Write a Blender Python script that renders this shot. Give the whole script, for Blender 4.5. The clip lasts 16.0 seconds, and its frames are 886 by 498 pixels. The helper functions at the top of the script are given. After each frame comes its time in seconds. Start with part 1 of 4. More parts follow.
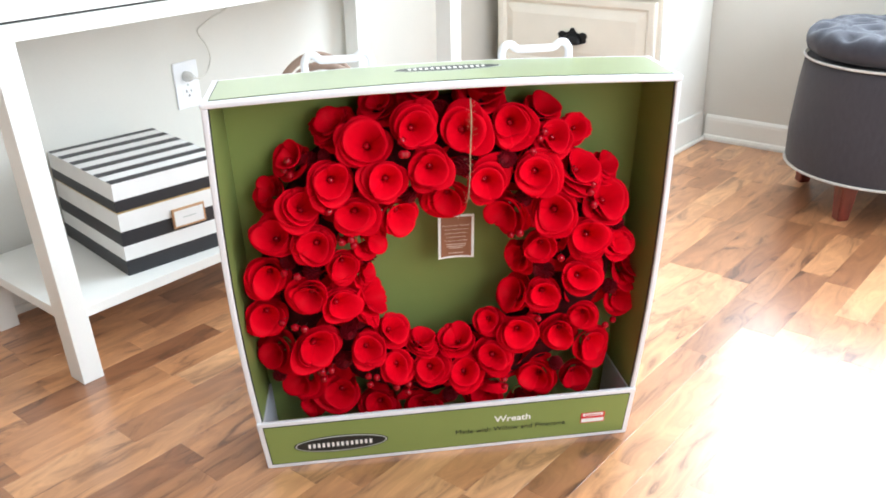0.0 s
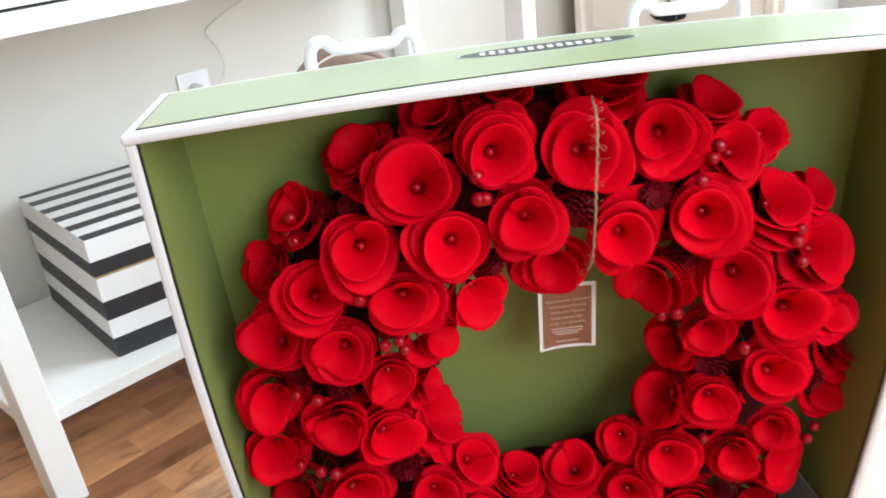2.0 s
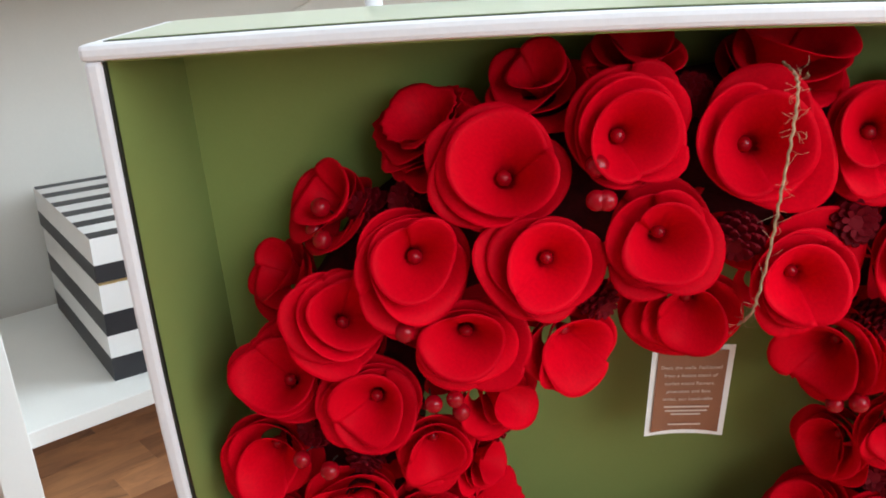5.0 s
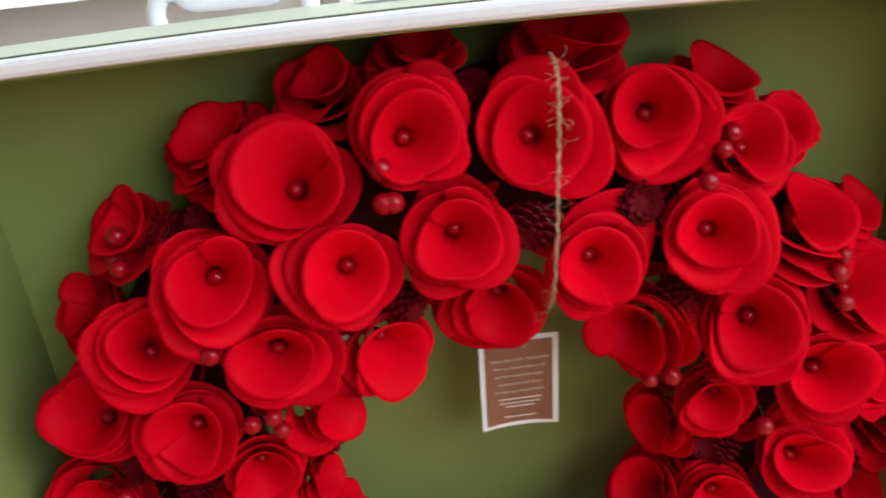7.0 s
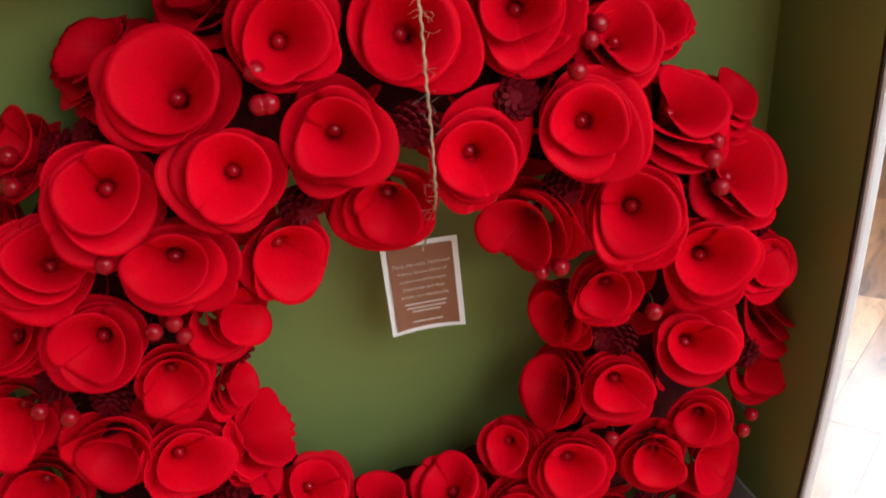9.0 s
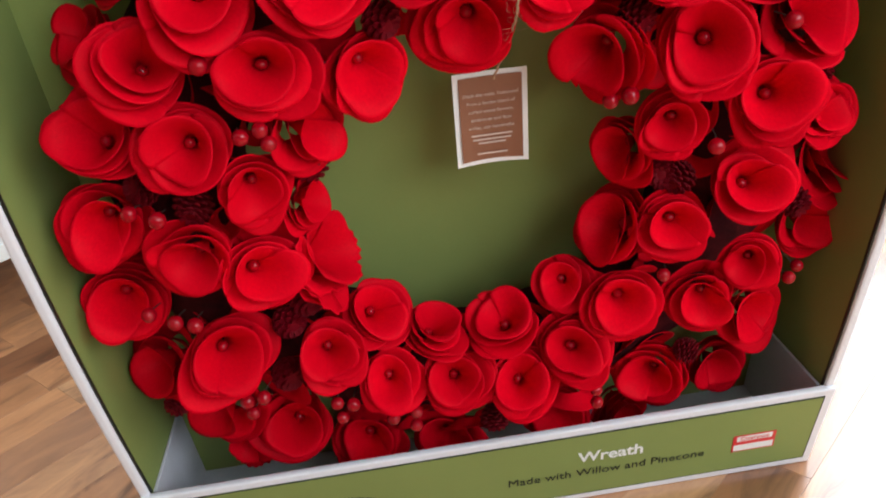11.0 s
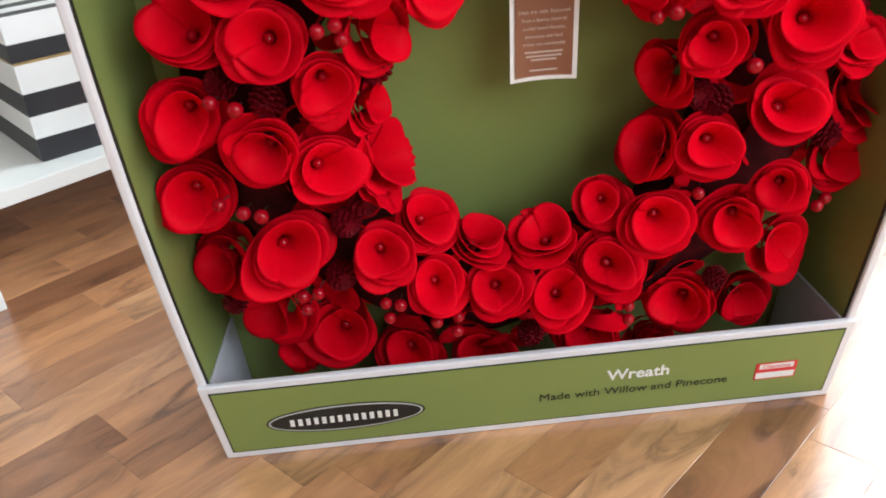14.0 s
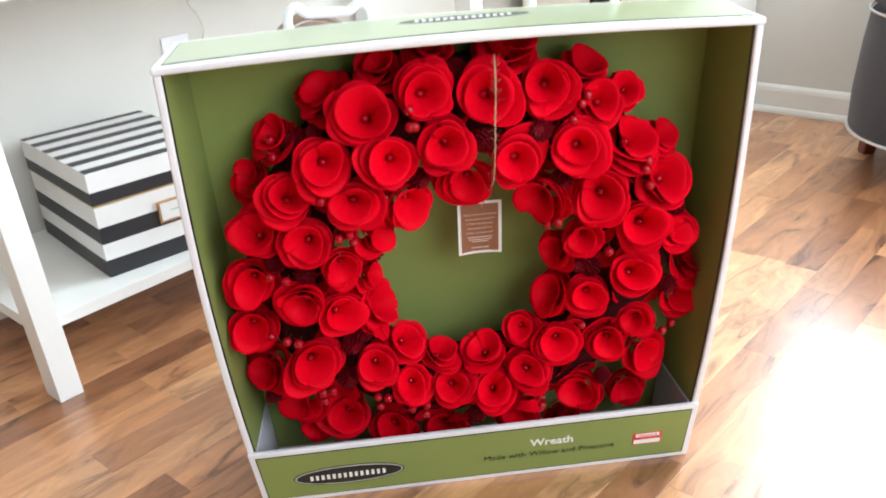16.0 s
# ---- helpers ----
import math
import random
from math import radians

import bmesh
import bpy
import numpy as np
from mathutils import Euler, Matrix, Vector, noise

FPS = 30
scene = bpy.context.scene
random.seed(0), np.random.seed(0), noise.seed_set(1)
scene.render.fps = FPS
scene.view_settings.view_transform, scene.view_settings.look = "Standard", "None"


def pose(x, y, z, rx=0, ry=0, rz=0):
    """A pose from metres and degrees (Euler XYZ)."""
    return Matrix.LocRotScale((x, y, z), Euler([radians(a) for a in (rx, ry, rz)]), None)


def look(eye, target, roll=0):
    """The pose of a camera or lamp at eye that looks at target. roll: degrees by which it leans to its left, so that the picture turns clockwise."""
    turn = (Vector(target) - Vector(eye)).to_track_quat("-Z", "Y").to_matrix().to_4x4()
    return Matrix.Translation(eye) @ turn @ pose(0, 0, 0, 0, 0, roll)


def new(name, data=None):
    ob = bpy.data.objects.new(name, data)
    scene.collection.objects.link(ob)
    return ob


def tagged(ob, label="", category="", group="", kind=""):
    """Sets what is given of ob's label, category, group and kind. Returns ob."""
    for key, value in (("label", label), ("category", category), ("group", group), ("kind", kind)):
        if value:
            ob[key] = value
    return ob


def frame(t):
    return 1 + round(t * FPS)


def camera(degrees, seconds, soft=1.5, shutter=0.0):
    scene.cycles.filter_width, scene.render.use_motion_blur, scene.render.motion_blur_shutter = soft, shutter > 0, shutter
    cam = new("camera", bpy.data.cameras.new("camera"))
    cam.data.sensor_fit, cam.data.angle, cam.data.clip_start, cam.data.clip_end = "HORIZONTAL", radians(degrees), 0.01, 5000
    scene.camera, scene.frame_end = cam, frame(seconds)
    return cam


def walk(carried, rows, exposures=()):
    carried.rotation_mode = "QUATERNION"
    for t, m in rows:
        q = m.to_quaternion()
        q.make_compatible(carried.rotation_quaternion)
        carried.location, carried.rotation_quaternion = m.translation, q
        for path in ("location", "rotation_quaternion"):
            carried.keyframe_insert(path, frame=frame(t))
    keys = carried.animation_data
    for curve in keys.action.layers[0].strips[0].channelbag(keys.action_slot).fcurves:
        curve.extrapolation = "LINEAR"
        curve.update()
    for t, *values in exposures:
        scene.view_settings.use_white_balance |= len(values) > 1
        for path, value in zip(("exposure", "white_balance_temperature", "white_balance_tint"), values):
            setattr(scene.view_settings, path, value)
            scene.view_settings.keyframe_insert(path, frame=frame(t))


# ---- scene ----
cam = camera(54.17, 16.0, soft=1.8, shutter=0.5)
PATH = [
    (0, (-0.1318, -1.1794, 0.8902), (0.0190, 0.1841, 0.2834), -1.91),
    (0.5, (-0.1284, -1.1516, 0.8769), (0.0128, 0.2128, 0.2698), -2.10),
    (1, (-0.1142, -1.0456, 0.8582), (0.0187, 0.3203, 0.2528), -1.47),
    (1.5, (-0.0972, -0.8695, 0.8194), (-0.0000, 0.5010, 0.2176), -4.24),
    (2, (-0.1088, -0.7171, 0.7809), (-0.0720, 0.6569, 0.1802), -6.67),
    (2.5, (-0.1047, -0.6046, 0.7423), (-0.0839, 0.7791, 0.1636), -6.77),
    (3, (-0.1122, -0.5496, 0.7105), (-0.1103, 0.8360, 0.1360), -6.14),
    (5.5, (-0.1281, -0.5285, 0.6738), (-0.1695, 0.8894, 0.1860), -1.50),
    (6, (-0.1260, -0.5258, 0.6697), (-0.1510, 0.8944, 0.1874), -2.00),
    (6.5, (-0.1124, -0.5214, 0.6669), (-0.0313, 0.9000, 0.1945), -3.27),
    (7, (-0.0698, -0.5303, 0.6701), (0.0501, 0.8820, 0.1793), -5.29),
    (7.5, (-0.0349, -0.5387, 0.6616), (0.1158, 0.8666, 0.1592), -6.83),
    (8, (-0.0221, -0.5443, 0.6542), (0.1344, 0.8556, 0.1387), -7.73),
    (8.5, (-0.0230, -0.5570, 0.6510), (0.1298, 0.8374, 0.1196), -7.78),
    (9, (-0.0274, -0.5647, 0.6398), (0.1263, 0.8169, 0.0763), -7.67),
    (9.5, (-0.0403, -0.5675, 0.6295), (0.0964, 0.7989, 0.0261), -7.30),
    (10, (-0.0521, -0.5747, 0.6175), (0.0668, 0.7767, -0.0225), -6.80),
    (12.5, (-0.0870, -0.6311, 0.5736), (-0.0191, 0.6736, -0.1634), -6.05),
    (13, (-0.0900, -0.6308, 0.5584), (-0.0339, 0.6836, -0.1620), -5.69),
    (13.5, (-0.0952, -0.6441, 0.5514), (-0.0415, 0.6772, -0.1567), -4.97),
    (14, (-0.1001, -0.6727, 0.5647), (-0.0466, 0.6502, -0.1403), -4.59),
    (14.5, (-0.1092, -0.7496, 0.6336), (-0.0393, 0.5871, -0.0433), -3.37),
    (15, (-0.1128, -0.8350, 0.7030), (-0.0290, 0.5087, 0.0415), -3.30),
    (15.5, (-0.1064, -0.9016, 0.7579), (-0.0188, 0.4470, 0.1072), -3.48),
    (16, (-0.1014, -0.9692, 0.8106), (0.0011, 0.3878, 0.1797), -3.94),
]
walk(cam, [(t, look(eye, target, roll)) for t, eye, target, roll in PATH],
     exposures=[(0, -0.37), (1, -0.40), (2.5, -0.57), (5.5, -0.80), (9, -0.78), (10, -0.74), (12.5, -0.57), (14.5, -0.54), (16, -0.42)])


# ---- world, lights ----
U = Vector((math.cos(radians(43)), math.sin(radians(43)), 0))   # along the desk wall
V = Vector((-U.y, U.x, 0))                                      # towards the desk wall
ROOM = Matrix((U, V, (0, 0, 1))).transposed().to_4x4()


def at(s, d, z):
    return U * s + V * d + Vector((0, 0, z))


world = bpy.data.worlds.new("sky")
scene.world = world
world.use_nodes = True
wn = world.node_tree
sky = wn.nodes.new("ShaderNodeTexSky")
sky.sky_type, sky.sun_disc = "NISHITA", False
sky.sun_elevation, sky.sun_rotation = radians(50), radians(60)
wn.links.new(sky.outputs[0], wn.nodes["Background"].inputs[0])
wn.nodes["Background"].inputs[1].default_value = 0.12


def window_lamp(name, eye, target, w, h, watts, colour):
    d = bpy.data.lights.new(name, "AREA")
    d.shape, d.size, d.size_y, d.energy, d.color = "RECTANGLE", w, h, watts, colour
    ob = new(name, d)
    ob.matrix_world = look(eye, target)
    return ob


window_lamp("window_daylight", at(1.95, -0.63, 1.525), at(0, -0.63, 1.525), 1.80, 1.75, 188, (0.74, 0.88, 1.0))
window_lamp("window_daylight", at(-0.35, -2.07, 1.50), at(-0.35, 0, 1.50), 2.1, 1.5, 105, (0.83, 0.92, 1.0))


# ---- materials ----
def material(name, colour, rough=0.5, metal=0.0, vary=0.06, scale=30.0, bump=0.05, fine=400.0, coat=0.0, spec=0.5, stretch=(1, 1, 1), sheen=0.0):
    """A surface with colour variation at two scales and a fine relief."""
    m = bpy.data.materials.new(name)
    m.use_nodes = True
    nt = m.node_tree
    b = nt.nodes["Principled BSDF"]
    tc = nt.nodes.new("ShaderNodeTexCoord")
    mp = nt.nodes.new("ShaderNodeMapping")
    mp.inputs["Scale"].default_value = stretch
    nt.links.new(tc.outputs["Object"], mp.inputs[0])
    n1, n2 = nt.nodes.new("ShaderNodeTexNoise"), nt.nodes.new("ShaderNodeTexNoise")
    for n, s in ((n1, scale), (n2, fine)):
        n.inputs["Scale"].default_value = s
        n.inputs["Detail"].default_value = 5
        nt.links.new(mp.outputs[0], n.inputs["Vector"])
    mix = nt.nodes.new("ShaderNodeMath")
    mix.operation = "MULTIPLY_ADD"
    mix.inputs[1].default_value = 0.35
    nt.links.new(n2.outputs["Fac"], mix.inputs[0])
    nt.links.new(n1.outputs["Fac"], mix.inputs[2])
    ramp = nt.nodes.new("ShaderNodeValToRGB")
    lo = [max(0, c * (1 - 2.5 * vary)) for c in colour]
    hi = [min(1, c * (1 + 1.5 * vary)) for c in colour]
    ramp.color_ramp.elements[0].position, ramp.color_ramp.elements[1].position = 0.4, 0.95
    ramp.color_ramp.elements[0].color, ramp.color_ramp.elements[1].color = (*lo, 1), (*hi, 1)
    nt.links.new(mix.outputs[0], ramp.inputs[0])
    nt.links.new(ramp.outputs[0], b.inputs["Base Color"])
    b.inputs["Roughness"].default_value, b.inputs["Metallic"].default_value = rough, metal
    b.inputs["Coat Weight"].default_value = coat
    b.inputs["Coat Roughness"].default_value = 0.15
    b.inputs["Specular IOR Level"].default_value = spec
    b.inputs["Sheen Weight"].default_value = sheen
    if bump:
        bp = nt.nodes.new("ShaderNodeBump")
        bp.inputs["Strength"].default_value, bp.inputs["Distance"].default_value = bump, 0.002
        nt.links.new(n2.outputs["Fac"], bp.inputs["Height"])
        nt.links.new(bp.outputs[0], b.inputs["Normal"])
    return m


def plank_material(name, island):
    """Lacquered acacia strips: each its own tone, with long grain and dark streaks."""
    m = bpy.data.materials.new(name)
    m.use_nodes = True
    nt = m.node_tree
    b = nt.nodes["Principled BSDF"]
    tc = nt.nodes.new("ShaderNodeTexCoord")
    if island:
        rnd = nt.nodes.new("ShaderNodeNewGeometry").outputs["Random Per Island"]
    else:
        rnd = nt.nodes.new("ShaderNodeObjectInfo").outputs["Random"]
    off = nt.nodes.new("ShaderNodeVectorMath")
    off.operation = "MULTIPLY_ADD"
    comb = nt.nodes.new("ShaderNodeCombineXYZ")
    for i in range(3):
        nt.links.new(rnd, comb.inputs[i])
    off.inputs[1].default_value = (37, 53, 71)
    nt.links.new(comb.outputs[0], off.inputs[0])
    nt.links.new(tc.outputs["Object"], off.inputs[2])
    mp = nt.nodes.new("ShaderNodeMapping")
    mp.inputs["Scale"].default_value = (1.6, 6.5, 1.0)
    nt.links.new(off.outputs[0], mp.inputs[0])
    warp = nt.nodes.new("ShaderNodeTexNoise")
    warp.inputs["Scale"].default_value, warp.inputs["Detail"].default_value = 2.2, 2
    nt.links.new(mp.outputs[0], warp.inputs["Vector"])
    add = nt.nodes.new("ShaderNodeVectorMath")
    add.operation = "MULTIPLY_ADD"
    add.inputs[1].default_value = (0.9, 1.6, 0)
    nt.links.new(warp.outputs["Color"], add.inputs[0])
    nt.links.new(mp.outputs[0], add.inputs[2])
    grain = nt.nodes.new("ShaderNodeTexNoise")
    grain.inputs["Scale"].default_value, grain.inputs["Detail"].default_value, grain.inputs["Roughness"].default_value = 3.6, 7, 0.62
    nt.links.new(add.outputs[0], grain.inputs["Vector"])
    tone = nt.nodes.new("ShaderNodeValToRGB")
    tone.color_ramp.elements[0].color, tone.color_ramp.elements[1].color = (0.31, 0.132, 0.060, 1), (0.74, 0.42, 0.215, 1)
    e = tone.color_ramp.elements.new(0.45)
    e.color = (0.58, 0.282, 0.130, 1)
    nt.links.new(rnd, tone.inputs[0])
    streak = nt.nodes.new("ShaderNodeValToRGB")
    streak.color_ramp.elements[0].position, streak.color_ramp.elements[1].position = 0.32, 0.66
    streak.color_ramp.elements[0].color, streak.color_ramp.elements[1].color = (0.22, 0.16, 0.15, 1), (1.16, 1.12, 1.08, 1)
    e = streak.color_ramp.elements.new(0.44)
    e.color = (0.74, 0.68, 0.66, 1)
    nt.links.new(grain.outputs["Fac"], streak.inputs[0])
    mul = nt.nodes.new("ShaderNodeMix")
    mul.data_type, mul.blend_type = "RGBA", "MULTIPLY"
    mul.inputs["Factor"].default_value = 0.9
    nt.links.new(tone.outputs[0], mul.inputs["A"])
    nt.links.new(streak.outputs[0], mul.inputs["B"])
    nt.links.new(mul.outputs["Result"], b.inputs["Base Color"])
    fine = nt.nodes.new("ShaderNodeTexNoise")
    fine.inputs["Scale"].default_value, fine.inputs["Detail"].default_value = 60, 3
    nt.links.new(mp.outputs[0], fine.inputs["Vector"])
    bp = nt.nodes.new("ShaderNodeBump")
    bp.inputs["Strength"].default_value, bp.inputs["Distance"].default_value = 0.10, 0.0008
    nt.links.new(fine.outputs["Fac"], bp.inputs["Height"])
    nt.links.new(bp.outputs[0], b.inputs["Normal"])
    b.inputs["Roughness"].default_value = 0.30
    b.inputs["Specular IOR Level"].default_value = 1.0
    b.inputs["Coat Weight"].default_value = 0.35
    b.inputs["Coat Roughness"].default_value = 0.22
    return m


M_WALL = material("wall_paint", (0.67, 0.645, 0.590), 0.75, vary=0.02, scale=4, bump=0.08, fine=250)
M_TRIM = material("trim_paint", (0.82, 0.80, 0.75), 0.4, vary=0.02, scale=6, bump=0.03)
M_CEIL = material("ceiling_paint", (0.72, 0.71, 0.69), 0.9, vary=0.02, scale=5, bump=0.1)
M_DESK = material("desk_lacquer", (0.83, 0.82, 0.78), 0.35, vary=0.02, scale=8, bump=0.03)
M_CAB = material("cream_paint", (0.80, 0.75, 0.66), 0.4, vary=0.03, scale=8, bump=0.04)
M_SUB = material("subfloor", (0.06, 0.035, 0.02), 0.8)
M_PLANK = plank_material("acacia_strip", False)
M_PLANKS = plank_material("acacia_strips", True)
M_GREEN = material("green_print", (0.235, 0.290, 0.086), 0.42, vary=0.03, scale=7, bump=0.04, fine=500, spec=0.22)
M_GLOSSGREEN = material("green_gloss_print", (0.205, 0.278, 0.082), 0.30, vary=0.03, scale=7, bump=0.03, fine=500, coat=0.9)
M_GLOSSGREEN.node_tree.nodes["Principled BSDF"].inputs["Coat Roughness"].default_value = 0.40
M_GLOSSGREEN.node_tree.nodes["Principled BSDF"].inputs["Coat IOR"].default_value = 1.9
M_CARD = material("white_board", (0.80, 0.80, 0.83), 0.5, vary=0.03, scale=12, bump=0.06, fine=350)
M_GREYCARD = material("grey_board", (0.56, 0.57, 0.61), 0.7, vary=0.04, scale=20, bump=0.1, fine=300)
M_LINE = material("black_line", (0.012, 0.016, 0.010), 0.5, vary=0.05)
M_BADGE = material("badge_black", (0.015, 0.018, 0.017), 0.4, vary=0.05)
M_SILVER = material("badge_silver", (0.52, 0.55, 0.52), 0.4, vary=0.04)
M_WHITEINK = material("white_ink", (0.85, 0.85, 0.82), 0.5, vary=0.02)
M_STICKER = material("red_sticker", (0.70, 0.035, 0.035), 0.4, vary=0.04)
M_RED = material("red_wood_shaving", (0.62, 0.0008, 0.011), 0.48, vary=0.05, scale=22, bump=0.07, fine=160, spec=0.03, stretch=(1, 1, 0.3))
M_RED_B = material("scarlet_wood_shaving", (0.72, 0.0010, 0.013), 0.45, vary=0.05, scale=18, bump=0.07, fine=160, spec=0.03, stretch=(1, 1, 0.3))
M_BERRY = material("berry_lacquer", (0.36, 0.0015, 0.009), 0.13, vary=0.10, scale=80, bump=0.0, spec=0.28)
M_CONE = material("pinecone_red", (0.17, 0.002, 0.008), 0.5, vary=0.30, scale=120, bump=0.2, spec=0.08)
M_TWIG = material("twig_dark", (0.050, 0.003, 0.005), 0.8, vary=0.3, scale=60, bump=0.3, spec=0.1)
M_WIRE = material("stem_wire", (0.03, 0.02, 0.015), 0.5)
M_TWINE = material("jute_twine", (0.52, 0.35, 0.22), 0.9, vary=0.2, scale=300, bump=0.4)
M_TAG = material("tag_brown", (0.26, 0.105, 0.055), 0.45, vary=0.05, scale=40, bump=0.03)
M_TAGINK = material("tag_ink", (0.66, 0.52, 0.44), 0.5, vary=0.03)
M_STRIPEW = material("striped_white", (0.82, 0.81, 0.79), 0.5, vary=0.02, scale=15, bump=0.04)
M_STRIPEB = material("striped_black", (0.022, 0.022, 0.026), 0.45, vary=0.08, scale=15, bump=0.04)
M_GOLD = material("gold_foil", (0.62, 0.46, 0.22), 0.35, metal=0.6, vary=0.08)
M_BRASS = material("copper_frame", (0.60, 0.38, 0.22), 0.3, metal=0.9, vary=0.06)
M_FABRIC = material("grey_linen", (0.044, 0.039, 0.047), 0.9, vary=0.06, scale=120, bump=0.35, fine=900, stretch=(1, 1, 0.35), sheen=0.15)
M_SEAT = material("grey_velvet", (0.050, 0.049, 0.062), 0.8, vary=0.08, scale=40, bump=0.2, fine=700, sheen=0.12, spec=0.25)
M_PIPING = material("piping_cream", (0.62, 0.59, 0.56), 0.8, vary=0.06, scale=200, bump=0.3)
M_MAHOG = material("mahogany", (0.16, 0.022, 0.012), 0.3, vary=0.2, scale=30, stretch=(3, 3, 0.6), coat=0.3)
M_IRON = material("dark_bronze", (0.022, 0.022, 0.024), 0.38, metal=0.7, vary=0.2, scale=150, bump=0.15)
M_PLASTIC = material("white_plastic", (0.83, 0.83, 0.84), 0.35, vary=0.02)
M_SLOT = material("slot_dark", (0.02, 0.02, 0.02), 0.6)
M_CABLE = material("clear_cable", (0.70, 0.67, 0.60), 0.25, vary=0.06, coat=0.4)
M_PLUG = material("clear_plug", (0.72, 0.71, 0.68), 0.2, vary=0.05, coat=0.5)
M_LEATHER = material("tan_leather", (0.26, 0.17, 0.12), 0.5, vary=0.12, scale=60, bump=0.2)
M_BAG = material("bag_canvas", (0.55, 0.50, 0.44), 0.8, vary=0.08, scale=90, bump=0.3)


# ---- mesh helpers ----
def part(name, bm, mat, parent=None, label="", smooth=False):
    me = bpy.data.meshes.new(name)
    bm.normal_update()
    bm.to_mesh(me)
    bm.free()
    return part_mesh(name, me, mat, parent, label, smooth)


def part_mesh(name, me, mat, parent=None, label="", smooth=False):
    if mat and not me.materials:
        me.materials.append(mat)
    if smooth:
        for p in me.polygons:
            p.use_smooth = True
    ob = new(name, me)
    if parent:
        ob.parent = parent
    if label:
        ob["label"] = label
    return ob


def thing(name, label, category, group="", kind="", m=None):
    ob = new(name)
    ob.empty_display_size = 0.05
    if m is not None:
        ob.matrix_world = m
    return tagged(ob, label, category, group, kind)


def box(lo, hi, bevel=0.0, bm=None, seg=2):
    """A box from corner to corner, with rounded edges."""
    out = bm or bmesh.new()
    one = bmesh.new()
    bmesh.ops.create_cube(one, size=1)
    for v in one.verts:
        v.co = Vector([l + (h - l) * (c + 0.5) for l, h, c in zip(lo, hi, v.co)])
    if bevel:
        bmesh.ops.bevel(one, geom=one.edges[:], offset=bevel, segments=seg, affect="EDGES", profile=0.5)
    add(out, one)
    return out


def add(bm, other):
    me = bpy.data.meshes.new("tmp")
    other.to_mesh(me)
    other.free()
    bm.from_mesh(me)
    bpy.data.meshes.remove(me)


def moved(bm, m):
    bmesh.ops.transform(bm, matrix=m, verts=bm.verts)
    return bm


def lathe(profile, n=48):
    """A turned shape from (radius, height) pairs."""
    bm = bmesh.new()
    rings = []
    for r, z in profile:
        if r < 1e-5:
            rings.append([bm.verts.new((0, 0, z))])
        else:
            rings.append([bm.verts.new((r * math.cos(2 * math.pi * i / n), r * math.sin(2 * math.pi * i / n), z)) for i in range(n)])
    for a, b in zip(rings, rings[1:]):
        for i in range(n):
            q = [a[i % len(a)], a[(i + 1) % len(a)], b[(i + 1) % len(b)], b[i % len(b)]]
            q = list(dict.fromkeys(q))
            if len(q) > 2:
                bm.faces.new(q)
    return bm


def tube(points, radius, n=8, closed=False):
    """A round rod along a line of points."""
    bm = bmesh.new()
    pts = [Vector(p) for p in points]
    k = len(pts)
    rings = []
    up = Vector((0.13, 0.31, 0.94))
    for i, p in enumerate(pts):
        a = pts[(i - 1) % k] if closed or i else p
        b = pts[(i + 1) % k] if closed or i < k - 1 else p
        t = (b - a).normalized()
        x = t.cross(up).normalized()
        y = t.cross(x)
        rings.append([bm.verts.new(p + radius * (x * math.cos(2 * math.pi * j / n) + y * math.sin(2 * math.pi * j / n))) for j in range(n)])
    pairs = list(zip(rings, rings[1:])) + ([(rings[-1], rings[0])] if closed else [])
    for a, b in pairs:
        for j in range(n):
            bm.faces.new((a[j], a[(j + 1) % n], b[(j + 1) % n], b[j]))
    if not closed:
        bm.faces.new(rings[0][::-1])
        bm.faces.new(rings[-1])
    return bm


def spline(points, steps=8):
    """Points along a smooth curve through the given ones."""
    p = [Vector(q) for q in points]
    p = [2 * p[0] - p[1]] + p + [2 * p[-1] - p[-2]]
    out = []
    for i in range(1, len(p) - 2):
        for k in range(steps):
            t = k / steps
            out.append(0.5 * (2 * p[i] + (p[i + 1] - p[i - 1]) * t + (2 * p[i - 1] - 5 * p[i] + 4 * p[i + 1] - p[i + 2]) * t * t
                              + (3 * p[i] - p[i - 1] - 3 * p[i + 1] + p[i + 2]) * t ** 3))
    return out + [p[-2]]


def plate(outline, depth):
    """A flat piece of the given outline in x and y, extruded along z."""
    bm = bmesh.new()
    a = [bm.verts.new((x, y, 0)) for x, y in outline]
    b = [bm.verts.new((x, y, depth)) for x, y in outline]
    k = len(a)
    bm.faces.new(a[::-1])
    bm.faces.new(b)
    for i in range(k):
        bm.faces.new((a[i], a[(i + 1) % k], b[(i + 1) % k], b[i]))
    return bm


def lettering(name, words, size, mat, parent, m, align="LEFT", label="", bold=0.0):
    """Words in the built-in font, as a thin mesh lying in the plane of m."""
    cu = bpy.data.curves.new(name, "FONT")
    cu.body, cu.size, cu.extrude, cu.align_x = words, size, 0.00012, align
    cu.resolution_u = 3
    cu.offset = bold * size
    tmp = bpy.data.objects.new(name, cu)
    scene.collection.objects.link(tmp)
    me = bpy.data.meshes.new_from_object(tmp.evaluated_get(bpy.context.evaluated_depsgraph_get()))
    bpy.data.objects.remove(tmp)
    me.transform(m)
    me.materials.clear()
    return part_mesh(name, me, mat, parent, label)


# ---- room shell ----
S0, S1, D0, D1, HIGH = -6.5, 1.892, -2.0, 1.10, 2.6


